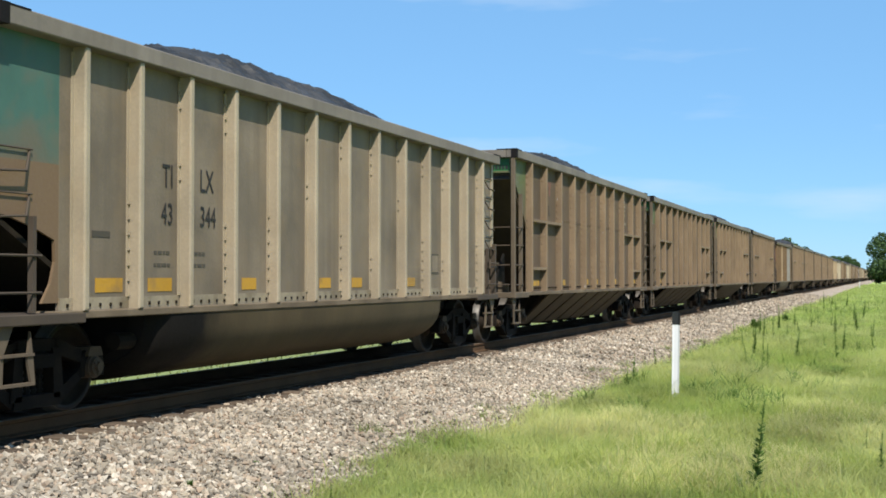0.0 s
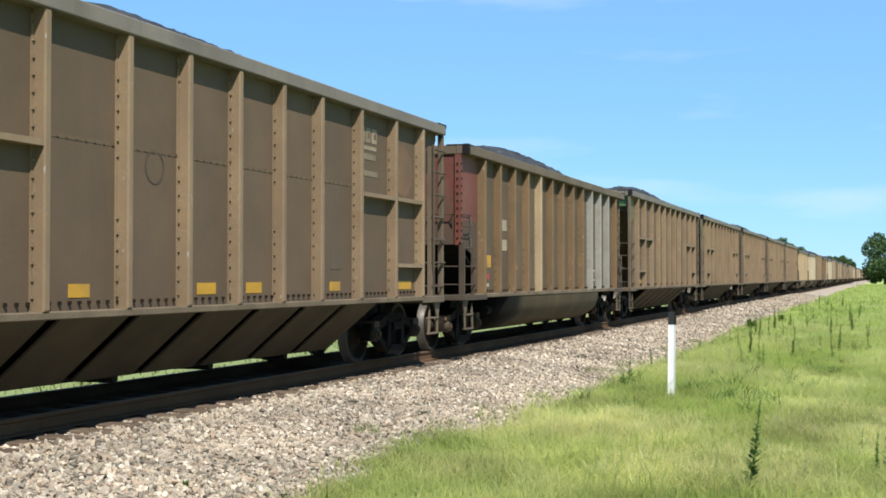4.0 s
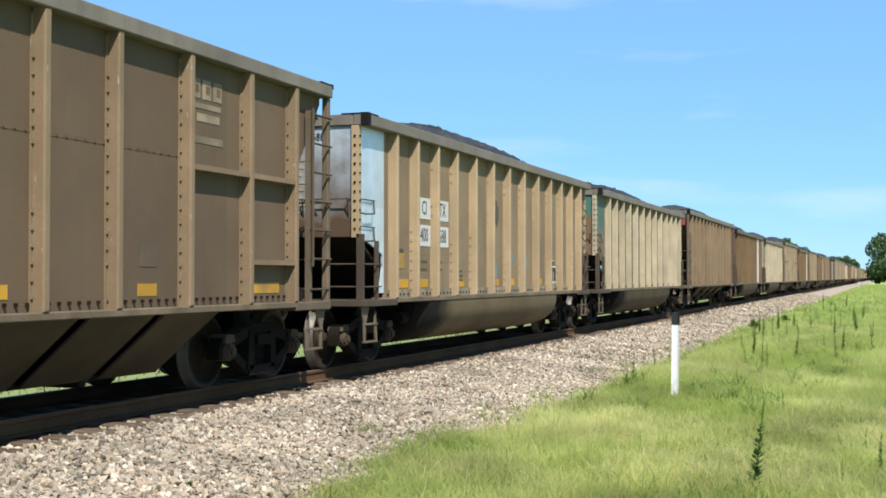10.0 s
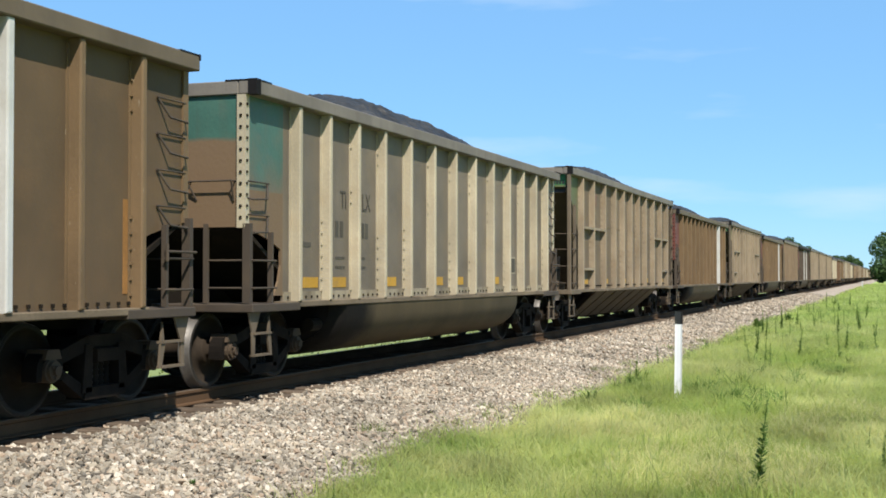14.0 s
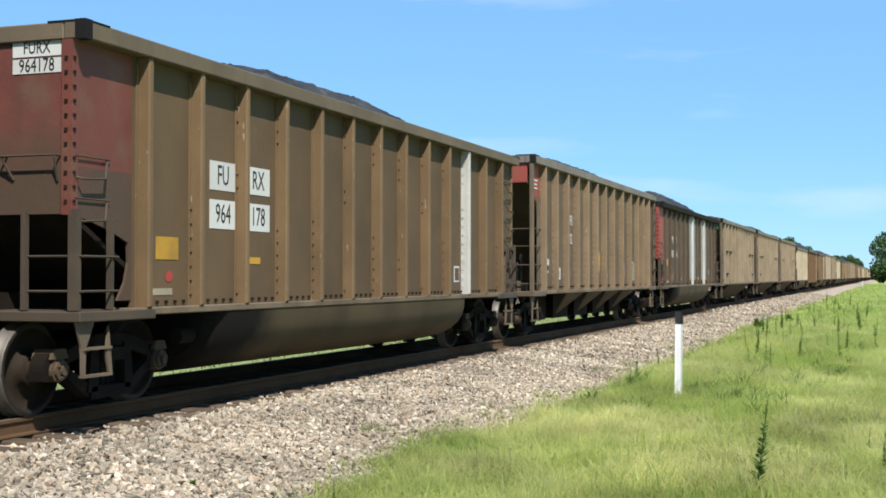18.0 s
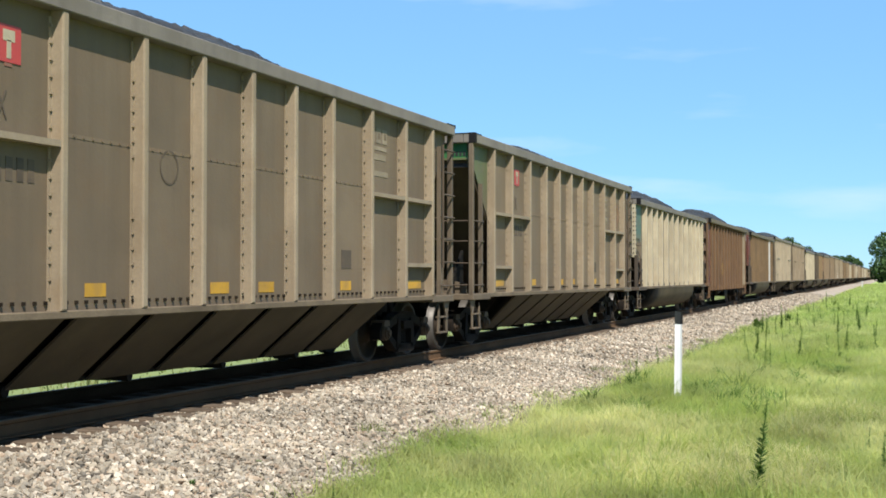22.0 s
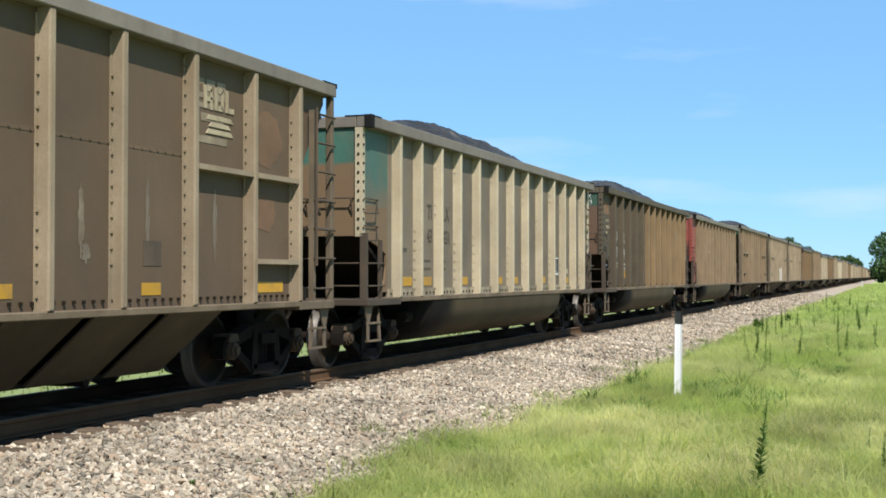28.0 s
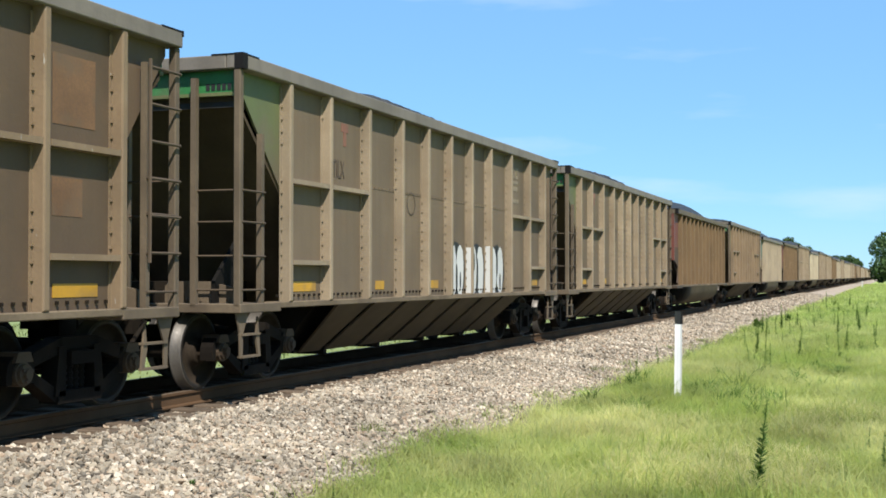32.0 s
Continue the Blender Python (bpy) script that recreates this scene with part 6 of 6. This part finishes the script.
            stroke(ob, [(GY[5] + 0.3, 1.6), (GY[5] + 0.6, 1.4), (GY[5] + 0.3, 1.3), (GY[5] + 0.6, 1.7)], 0.03, "label_white")
            smear(ob, GY[0] + 0.3, 1.5, 0.2, 0.2, "label_red", 5)
    if k == 14:
        plate(ob, FY[12] - 0.13, 1.66, 0.08, 0.95, "orange_strip", "paint_patch")
    if kind == "D":
        plate(ob, FY[10] - 0.45, 1.50, 0.10, 0.62, "rust", "paint_patch")
        plate(ob, FY[12] - 0.14, 1.62, 0.10, 0.80, "orange_strip", "paint_patch")
        plate(ob, FY[12] - 0.42, 1.72, 0.10, 0.16, "label_cream", "label_plate")
    if kind == "X":
        split(ob, FY, 2, "FU", "RX", 2.62, 0.27, "label_white", 0.36, squeeze=0.74)
        split(ob, FY, 2, "960", "276", 2.14, 0.28, "label_white", 0.40, squeeze=0.74)
        for a, b in ((5, 7), (8, 10)):
            for q in range(a, b):
                plate(ob, (GY[q] + GY[q + 1]) / 2, 2.40, 0.80, 2.36, "patch_grey", "patch_sheet", 0.012)
        plate(ob, GY[0] + 0.36, 1.84, 0.46, 0.22, "yellow", "reflector")
        for bay in (3, 5, 7, 9):
            plate(ob, GY[bay] + 0.45, 1.28, 0.4, 0.10, "yellow", "reflector", 0.02)
        smear(ob, GY[0] + 0.68, 1.42, 0.14, 0.12, "label_red", 8)
        plate(ob, GY[0] + 0.42, 1.17, 0.62, 0.08, "label_cream")
        bars(ob, GY[2] + 0.4, 1.5, 0.4, 2, "label_cream", 0.14, 0.06)
        rng = random.Random(4)
        for q in range(4):
            y, z = GY[1] + 0.3 + 0.16 * q, 1.45
            stroke(ob, [(y + 0.11 * math.cos(a * 0.9 + q), z + (0.22 if q % 2 else 0.14) * math.sin(a * 0.9 + q)) for a in range(6)], 0.03, "label_cream")
        bars(ob, GY[10] + 0.45, 1.6, 0.25, 3, "label_white", 0.07)
    if kind == "D":
        for q in range(0, 5):
            plate(ob, FY[q] + 0.52, 2.34, 0.90, 2.42, "olive_brown", "paint_patch", 0.003)
        for left, right, z in (("ND", "YX", 2.46), ("967", "019", 2.02)):
            letters(ob, left, FY[0] + 0.62, z, 0.29, "label_white", 0.7)
            letters(ob, right, FY[1] + 0.62, z - 0.02, 0.29, "label_white", 0.7)
        for q, word in enumerate(("ROTARY", "COUPLER", "END")):
            letters(ob, word, FY[0] - (0.50, 0.46, 0.58)[q], 2.86 - q * 0.17, 0.095, "label_cream", 0.85)
        plate(ob, FY[0] - 0.62, 3.22, 0.62, 0.36, "rust", "paint_patch", 0.003)
        smear(ob, FY[9] + 1.59, 2.80, 0.84, 1.05, "old_white", 12, rag=0.12)
        plate(ob, FY[1] + 0.70, 1.42, 0.42, 0.22, "yellow", "reflector")
        plate(ob, GY[8] + 0.45, 1.42, 0.3, 0.3, "label_white")
        plate(ob, GY[8] + 0.45, 1.42, 0.22, 0.22, "brown_sheet", lift=0.010)
        bars(ob, FY[1] + 0.68, 1.68, 0.4, 2, "label_white", 0.12, 0.05)
        bars(ob, FY[0] + 0.66, 1.7, 0.4, 2, "label_cream", 0.10, 0.05)
        plate(ob, GY[1] + 0.4, 1.17, 0.7, 0.08, "label_cream")
        letters(ob, "NDYX", 0.98, 3.50, 0.12, "label_white", 0.75, end=-hl + 0.03)
        letters(ob, "967019", 0.98, 3.34, 0.13, "label_white", 0.75, end=-hl + 0.03)
    if kind == "R":
        letters(ob, "CEFX", 0.92, 3.50, 0.12, "label_black", 0.8, end=-hl + 0.03)
        letters(ob, "40865", 0.92, 3.34, 0.13, "label_white", 0.8, end=-hl + 0.03)
        plate(ob, GY[0] + 0.36, 1.66, 0.46, 0.24, "yellow", "reflector")
        plate(ob, FY[11] + 0.62, 1.54, 0.42, 0.30, "yellow", "reflector")
        plate(ob, FY[11] + 0.60, 1.26, 0.24, 0.07, "label_grey")
        for bay in (3, 6, 9):
            plate(ob, GY[bay] + 0.45, 1.42, 0.36, 0.11, "yellow", "reflector")
        plate(ob, GY[8] + 0.45, 1.5, 0.22, 0.42, "label_white")
        plate(ob, GY[8] + 0.45, 1.52, 0.14, 0.3, "brown_sheet", lift=0.010)
    if kind == "N":
        ny = [-7.35 + 1.05 + 1.05 * q for q in range(13)]
        split(ob, ny, 1, "FU", "RX", 2.42, 0.26, "label_grey", 0.40)
        split(ob, ny, 1, "961", "204", 1.98, 0.26, "label_grey", 0.40)
        letters(ob, "961204", 0.75, 3.36, 0.17, "label_black", 0.85, end=-hl + 0.02)
        solid("label_plate", M["label_cream"], ob, (0.35, 1.15, -hl + 0.022, -hl + 0.028, 3.275, 3.52))
        smear(ob, ny[3] + 0.9, 1.7, 0.1, 0.6, "yellow", 2)
    if kind == "H" and k == 8:
        y = HY[6] + 0.56
        for material, grow, lift in (("label_black", 0.05, 0.006), ("label_white", 0.0, 0.010)):
            smear(ob, y, 2.00, 0.64 + grow, 0.56 + grow, material, 31, lift, 0.12)
            smear(ob, y, 1.64, 0.50 + grow, 0.52 + grow, material, 32, lift + 0.001, 0.25)
        for d, z, w, h in ((-0.17, 1.84, 0.20, 0.20), (0.17, 1.84, 0.20, 0.20), (0.0, 1.68, 0.10, 0.10), (-0.30, 2.0, 0.05, 0.26), (0.30, 2.0, 0.05, 0.26)):
            smear(ob, y + d, z, w, h, "label_black", int(z * 100 + w * 10), 0.015, 0.4)
        stroke(ob, [(y + 0.11 * math.cos(q * 0.524), 2.14 + 0.11 * math.sin(q * 0.524)) for q in range(13)], 0.025, "label_black", 0.015)
        stroke(ob, [(y - 0.1, 2.04), (y, 2.26), (y + 0.1, 2.04)], 0.025, "label_black", 0.016)
        for d in (-0.16, -0.06, 0.05, 0.15):
            stroke(ob, [(y + d, 1.58), (y + d * 1.1, 1.36)], 0.035, "label_black", 0.015)
    if kind == "H" and k == 34:
        bays = [(HY[b] + HY[b + 1]) / 2 for b in (5, 6, 7)]
        for q, y in enumerate(bays):
            w = (0.80, 0.86, 0.90)[q]
            smear(ob, y, 1.45, w + 0.16, 1.04, "label_black", 60 + q, 0.006, 0.2)
            smear(ob, y - w * 0.24, 1.45, w * 0.50, 0.95, "label_white", 70 + q, 0.0105, 0.3)
            smear(ob, y + w * 0.24, 1.47, w * 0.50, 0.92, "label_white", 80 + q, 0.0115, 0.3)
            smear(ob, y + (0.0, 0.04, 0.02)[q], (1.32, 1.42, 1.62)[q], 0.10, 0.55, "label_black", 90 + q, 0.016, 0.4)
            smear(ob, y + (0.2, -0.16, 0.22)[q], (1.28, 1.62, 1.26)[q], 0.08, 0.34, "label_black", 95 + q, 0.016, 0.4)
        for b in (6, 7):
            solid("paint_patch", M["label_white"], ob, (LINE, LINE + 0.106, HY[b] - 0.05, HY[b] + 0.05, 1.06, 1.88 + 0.05 * (b - 6)))
    if kind == "H" and k in (18, 22, 23, 24):
        y = HY[1] + 0.72
        plate(ob, y, 3.39, 0.33, 0.33, "label_red", "emblem", 0.009)
        plate(ob, y, 3.46, 0.16, 0.10, "label_cream", "emblem", 0.012)
        plate(ob, y, 3.34, 0.06, 0.16, "label_cream", "emblem", 0.012)
        for d in (-0.20, -0.05, 0.10, 0.25, 0.40):
            plate(ob, y - 0.08 + d, 2.30, 0.09, 0.21, "label_faint", "number_bar")
    if kind == "H" and k in (3, 4, 6, 9, 22, 24, 28):
        # rust bleeding through the last upper sheet
        smear(ob, HY[9] + 0.62, 3.05, 0.90, 0.80, "rust_bloom", k, 0.004, 0.5)
    if kind == "H" and k == 29:
        y, z = HY[8] + 0.72, 3.38
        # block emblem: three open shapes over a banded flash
        for q, strokes in enumerate((((-0.07, 0, 0.06, 0.26), (0.01, 0.10, 0.12, 0.06), (0.06, 0.04, 0.05, 0.12), (0.02, -0.02, 0.12, 0.05), (0.06, -0.09, 0.05, 0.09)),
                                     ((-0.07, 0, 0.06, 0.26), (0.01, 0.10, 0.12, 0.06), (0.07, 0, 0.05, 0.20), (0.01, -0.10, 0.12, 0.06)), ((-0.06, 0, 0.06, 0.26), (0.03, -0.10, 0.14, 0.06)))):
            bm = bmesh.new()
            for dy, dz, w, h in strokes:
                c = y - 0.25 + q * 0.24 + dy
                box(bm, LINE, LINE + 0.012, c - w / 2, c + w / 2, z + dz - h / 2, z + dz + h / 2)
            part("emblem", bm, M["emblem_cream"], ob)
        for dz, wide, high in ((-0.22, 0.62, 0.055), (-0.30, 0.50, 0.05), (-0.38, 0.62, 0.055)):
            bm = bmesh.new()
            prism(bm, [(y - wide / 2, z + dz - high / 2), (y + wide / 2, z + dz - high / 2), (y + wide / 2 - 0.06, z + dz + high / 2), (y - wide / 2 + 0.06, z + dz + high / 2)], "x", LINE, LINE + 0.012)
            part("emblem", bm, M["emblem_cream"], ob)
        for bay, dy, zc, w, h in ((6, 0.62, 1.95, 0.10, 0.75), (7, 0.60, 1.95, 0.08, 0.80), (8, 0.62, 1.95, 0.09, 0.75), (5, 0.55, 2.0, 0.10, 0.70), (6, 0.70, 1.60, 0.14, 0.22), (4, 0.5, 2.1, 0.09, 0.8)):
            smear(ob, HY[bay] + dy, zc, w, h, "chalk_run", bay * 7 + 3, 0.005, 1.6)
        smear(ob, HY[9] + 0.52, 3.05, 0.80, 0.70, "rust_bloom", 77, 0.004, 0.6)
        smear(ob, HY[9] + 0.45, 2.15, 0.60, 0.50, "rust_bloom", 78, 0.004, 0.6)
    if kind == "H" and k == 33:
        plate(ob, HY[9] + 0.58, 3.10, 0.66, 0.66, "rust", "paint_patch", 0.004)
        plate(ob, HY[9] + 0.48, 2.10, 0.46, 0.36, "rust", "paint_patch", 0.004)


# ---- beside the line: markers, weeds, sticks, trees ----
def on_level(px, py, z):
    """Where the ray through that direction of the first view meets the level z."""
    depth = (EYE[2] - z) * 2250 / (py - 490)
    side = (px - 784) / 2250 * depth
    t = radians(TURN)
    return -math.sin(t) * depth + math.cos(t) * side, math.cos(t) * depth + math.sin(t) * side


def marker_posts():
    root = tagged(new("marker_post"), "white plastic marker post with a black cap in the grass", "marker post", "marker posts")
    bm = bmesh.new()
    prism(bm, [(-0.055, -0.012), (-0.03, 0.004), (0.03, 0.004), (0.055, -0.012), (0.055, -0.02), (0.03, -0.006), (-0.03, -0.006), (-0.055, -0.02)], "z", -0.15, 1.175)
    part("shaft", bm, M["post_white"], root)
    bm = bmesh.new()
    prism(bm, [(-0.06, -0.012), (-0.03, 0.008), (0.03, 0.008), (0.06, -0.012), (0.06, -0.024), (0.03, -0.010), (-0.03, -0.010), (-0.06, -0.024)], "z", 1.176, 1.365)
    part("cap", bm, M["post_black"], root)
    x, y = on_level(1194, 712, GROUND_Z)
    root.matrix_basis = pose(x, y, GROUND_Z, 0, 0.8, 12)
    copy_thing(root, pose(-4.0, 204, GROUND_Z, 0, 0, 5))


def make_weed(height, leaves, spread, seed, leafy):
    """A tall stem set with narrow leaves, or a leafy bush."""
    rng = random.Random(seed)
    root = new("weed")
    bm = bmesh.new()
    stems = 1 if not leafy else 4
    tips = []
    for s in range(stems):
        tip = Vector((rng.uniform(-0.5, 0.5) * spread, rng.uniform(-0.5, 0.5) * spread, height * rng.uniform(0.8, 1.0)))
        mid = tip * 0.5 + Vector((rng.uniform(-0.05, 0.05), rng.uniform(-0.05, 0.05), 0)) * height
        tube(bm, (0, 0, -0.03), mid, 0.007, 5)
        tube(bm, mid, tip, 0.004, 5)
        tips.append((mid, tip))
    stem = part("stem", bm, M["weed"], root)
    if leafy:
        tagged(stem, kind="stuff")
    bm = bmesh.new()
    for i in range(leaves):
        mid, tip = rng.choice(tips)
        t = rng.uniform(0.08, 1.0)
        p = mid * (t * 2) if t < 0.5 else mid.lerp(tip, t * 2 - 1)
        a, l = rng.uniform(0, math.tau), rng.uniform(0.5, 1.0) * spread * (1.25 - t)
        d = Vector((math.cos(a), math.sin(a), rng.uniform(0.2, 0.9))) * l
        w = Vector((-math.sin(a), math.cos(a), 0)) * l * 0.24
        v = [bm.verts.new(q) for q in (p, p + d * 0.5 + w, p + d, p + d * 0.5 - w)]
        bm.faces.new(v)
    tagged(part("foliage", bm, M["weed"], root), kind="stuff")
    return root


def weeds():
    kinds = [make_weed(0.86, 230, 0.09, 1, False), make_weed(0.42, 190, 0.24, 2, True), make_weed(0.62, 90, 0.075, 3, False), make_weed(0.75, 260, 0.30, 4, True)]
    names = ("tall dark green leafy weed stalk in the grass", "low bushy dark green weed at the ballast edge", "thin dark green weed stem in the grass", "large dark green weed clump in the grass")
    for ob, label in zip(kinds, names):
        tagged(ob, label, "weed", "weeds beside the line")
    placed = [(0, 1328, 884, 1.05), (0, 1104, 694, 0.55), (1, 1113, 692, 0.62), (0, 1122, 691, 0.58), (2, 1314, 622, 1.0), (2, 1350, 648, 1.1), (2, 1352, 590, 1.3), (2, 1404, 760, 0.35), (2, 1480, 640, 1.2), (2, 1387, 735, 0.7),
              (0, 1556, 846, 0.55), (3, 1590, 840, 0.5), (2, 1530, 800, 0.5), (2, 1470, 585, 1.2), (2, 1545, 630, 1.4), (1, 1335, 588, 1.2), (2, 1300, 600, 1.0), (0, 585, 878, 0.3), (1, 335, 862, 0.22),
              (1, 455, 826, 0.22), (1, 700, 775, 0.2), (2, 1196, 712, 0.3), (1, 1390, 575, 1.1), (2, 1435, 560, 1.4)]
    used = set()
    rng = random.Random(21)
    rows = [(kind, *on_level(px, py, GROUND_Z + (0.12 if px < 600 else 0)), GROUND_Z + (0.10 if px < 600 and px != 585 else 0), s) for kind, px, py, s in placed]
    for i in range(72):
        y = 22 + 75 * rng.random() ** 1.3
        rows.append((rng.choice((2, 2, 2, 0)), rng.uniform(-4.4, min(-0.2, -4.3 + y * 0.13)), y, GROUND_Z, rng.uniform(0.6, 1.25)))
    for kind, x, y, z, s in rows:
        m = pose(x, y, z, rng.uniform(-6, 6), rng.uniform(-6, 6), rng.uniform(0, 360)) @ Matrix.Scale(s, 4)
        if kind not in used:
            used.add(kind)
            kinds[kind].matrix_basis = m
        else:
            copy_thing(kinds[kind], m).scale = (s, s, s)


def sticks():
    for px, py, length, turn in ((630, 728, 0.26, 70), (760, 731, 0.22, 80), (165, 863, 0.34, 60), (300, 742, 0.3, 85), (120, 775, 0.3, 80)):
        z = -0.40
        x, y = on_level(px, py, z)
        x0 = x - TRACK_X
        z = np.interp(x0, [1.75, 4.0], [-0.26, GROUND_Z + 0.02]) + 0.03
        bm = bmesh.new()
        tube(bm, (-length / 2, 0, 0), (0, 0.02, 0.012), 0.014, 6)
        tube(bm, (0, 0.02, 0.012), (length / 2, 0, -0.004), 0.017, 6)
        ob = new("stick", finish(bm, "stick", M["bark"]))
        ob.matrix_basis = pose(x, y, z, 0, 0, turn)
        tagged(ob, "dark broken stick lying on the ballast", "stick", "sticks on the ballast")


def make_tree(seed, height, spread, leaves, leaf):
    """Tapered trunk, spreading limbs, and a ragged crown of leaf clumps with gaps."""
    rng = random.Random(seed)
    root = new("tree")
    bm = bmesh.new()
    tube(bm, (0, 0, -0.2), (0.1, 0, height * 0.25), height * 0.028, 8)
    tube(bm, (0.1, 0, height * 0.25), (0, 0.15, height * 0.6), height * 0.02, 8)
    part("trunk", bm, M["bark"], root)
    clumps = []
    for i in range(9):
        a, up = rng.uniform(0, math.tau), rng.uniform(0.25, 0.85)
        r = spread * rng.uniform(0.35, 0.8) * math.sin(min(1.0, (1.1 - up) * 1.6) * math.pi / 2)
        end = Vector((math.cos(a) * r, math.sin(a) * r, height * up))
        bm = bmesh.new()
        tube(bm, (0, 0, height * rng.uniform(0.2, 0.45)), end, height * 0.008, 5)
        part("limb", bm, M["bark"], root)
        clumps.append((end, spread * rng.uniform(0.32, 0.5)))
    clumps += [(Vector((rng.uniform(-0.3, 0.3) * spread, rng.uniform(-0.3, 0.3) * spread, height * 0.86)), spread * 0.38), (Vector((0, 0, height * 0.55)), spread * 0.5),
               (Vector((spread * 0.4, 0, height * 0.2)), spread * 0.4), (Vector((-spread * 0.4, 0.3, height * 0.22)), spread * 0.4)]
    g = np.random.default_rng(seed)
    which = g.integers(0, len(clumps), leaves)
    c = np.array([q[0][:] for q in clumps])[which]
    rad = np.array([q[1] for q in clumps])[which]
    d = g.normal(size=(leaves, 3))
    d /= np.linalg.norm(d, axis=1, keepdims=True)
    p = c + d * (rad * g.uniform(0.55, 1.08, leaves))[:, None] * np.array([1, 1, 0.85])
    p[:, 2] = np.clip(p[:, 2], 0.1, None)
    u, v = g.normal(size=(leaves, 3)), g.normal(size=(leaves, 3))
    u /= np.linalg.norm(u, axis=1, keepdims=True)
    v -= u * (u * v).sum(1, keepdims=True)
    v /= np.linalg.norm(v, axis=1, keepdims=True)
    s = leaf * g.uniform(0.6, 1.3, (leaves, 1))
    pts = np.stack([p - u * s, p - v * s * 0.6, p + u * s, p + v * s * 0.6], 1).reshape(-1, 3)
    crown = new("crown", big_mesh("crown", pts, np.arange(leaves * 4).reshape(-1, 4), M["leaf"]))
    crown.parent = root
    return tagged(root, "full leafy green broadleaf tree beside the line", "tree", "trees along the line")


def trees():
    a, b = make_tree(5, 11.5, 5.6, 9000, 0.30), make_tree(6, 12.5, 5.0, 7000, 0.34)
    a.matrix_basis = pose(0.4, 300, GROUND_Z)
    b.matrix_basis = pose(8.5, 306, GROUND_Z)
    for src, x, y, s, turn in ((a, 4.5, 330, 1.1, 90), (b, 14, 290, 1.0, 200), (b, -31, 436, 1.2, 30), (a, -37, 445, 1.15, 140), (a, -27, 455, 1.05, 250), (a, -40, 470, 0.9, 10),
                               (b, -26, 690, 1.02, 60), (a, -22, 720, 1.15, 190), (b, -29, 748, 1.1, 280), (a, -25, 790, 1.2, 320), (b, -33, 840, 1.2, 100), (a, -28, 900, 1.2, 45), (b, -22, 960, 1.2, 15)):
        copy_thing(src, pose(x, y, GROUND_Z, 0, 0, turn)).scale = (s, s, s)


ground_and_track()
meadow()
TRAIN = wagons()
weathering(TRAIN)
for k, ob, coal in TRAIN[:NEAR]:
    mark(k, ORDER[k], ob)
marker_posts()
weeds()
sticks()
trees()


# ---- all that moves ----
def motions():
    times, run = [t for t, _ in TRAVEL], [s for _, s in TRAVEL]
    spin = [(f / FPS, math.degrees(float(np.interp(f / FPS, times, run)) / 0.457)) for f in range(frame(32.0))]
    for k, wagon, coal in TRAIN:
        rows = [(t, pose(TRACK_X, stand(k) - s, 0)) for t, s in TRAVEL]
        walk(wagon, rows)
        walk(coal, rows)
    # the wheelsets turn in step, in their bogie's space: front axles share one turning, rear axles the other
    turning = {}
    for k, wagon, coal in TRAIN[:NEAR]:
        for bogie in wagon.children:
            for wheels in bogie.children if bogie.name.startswith("bogie") else ():
                if not wheels.name.startswith("wheelset"):
                    continue
                at = wheels.location.copy()
                if at.y not in turning:
                    walk(wheels, [(t, pose(*at, a % 360)) for t, a in spin])
                    turning[at.y] = wheels.animation_data
                else:
                    wheels.rotation_mode = "QUATERNION"
                    wheels.animation_data_create().action = turning[at.y].action
                    wheels.animation_data.action_slot = turning[at.y].action_slot


motions()
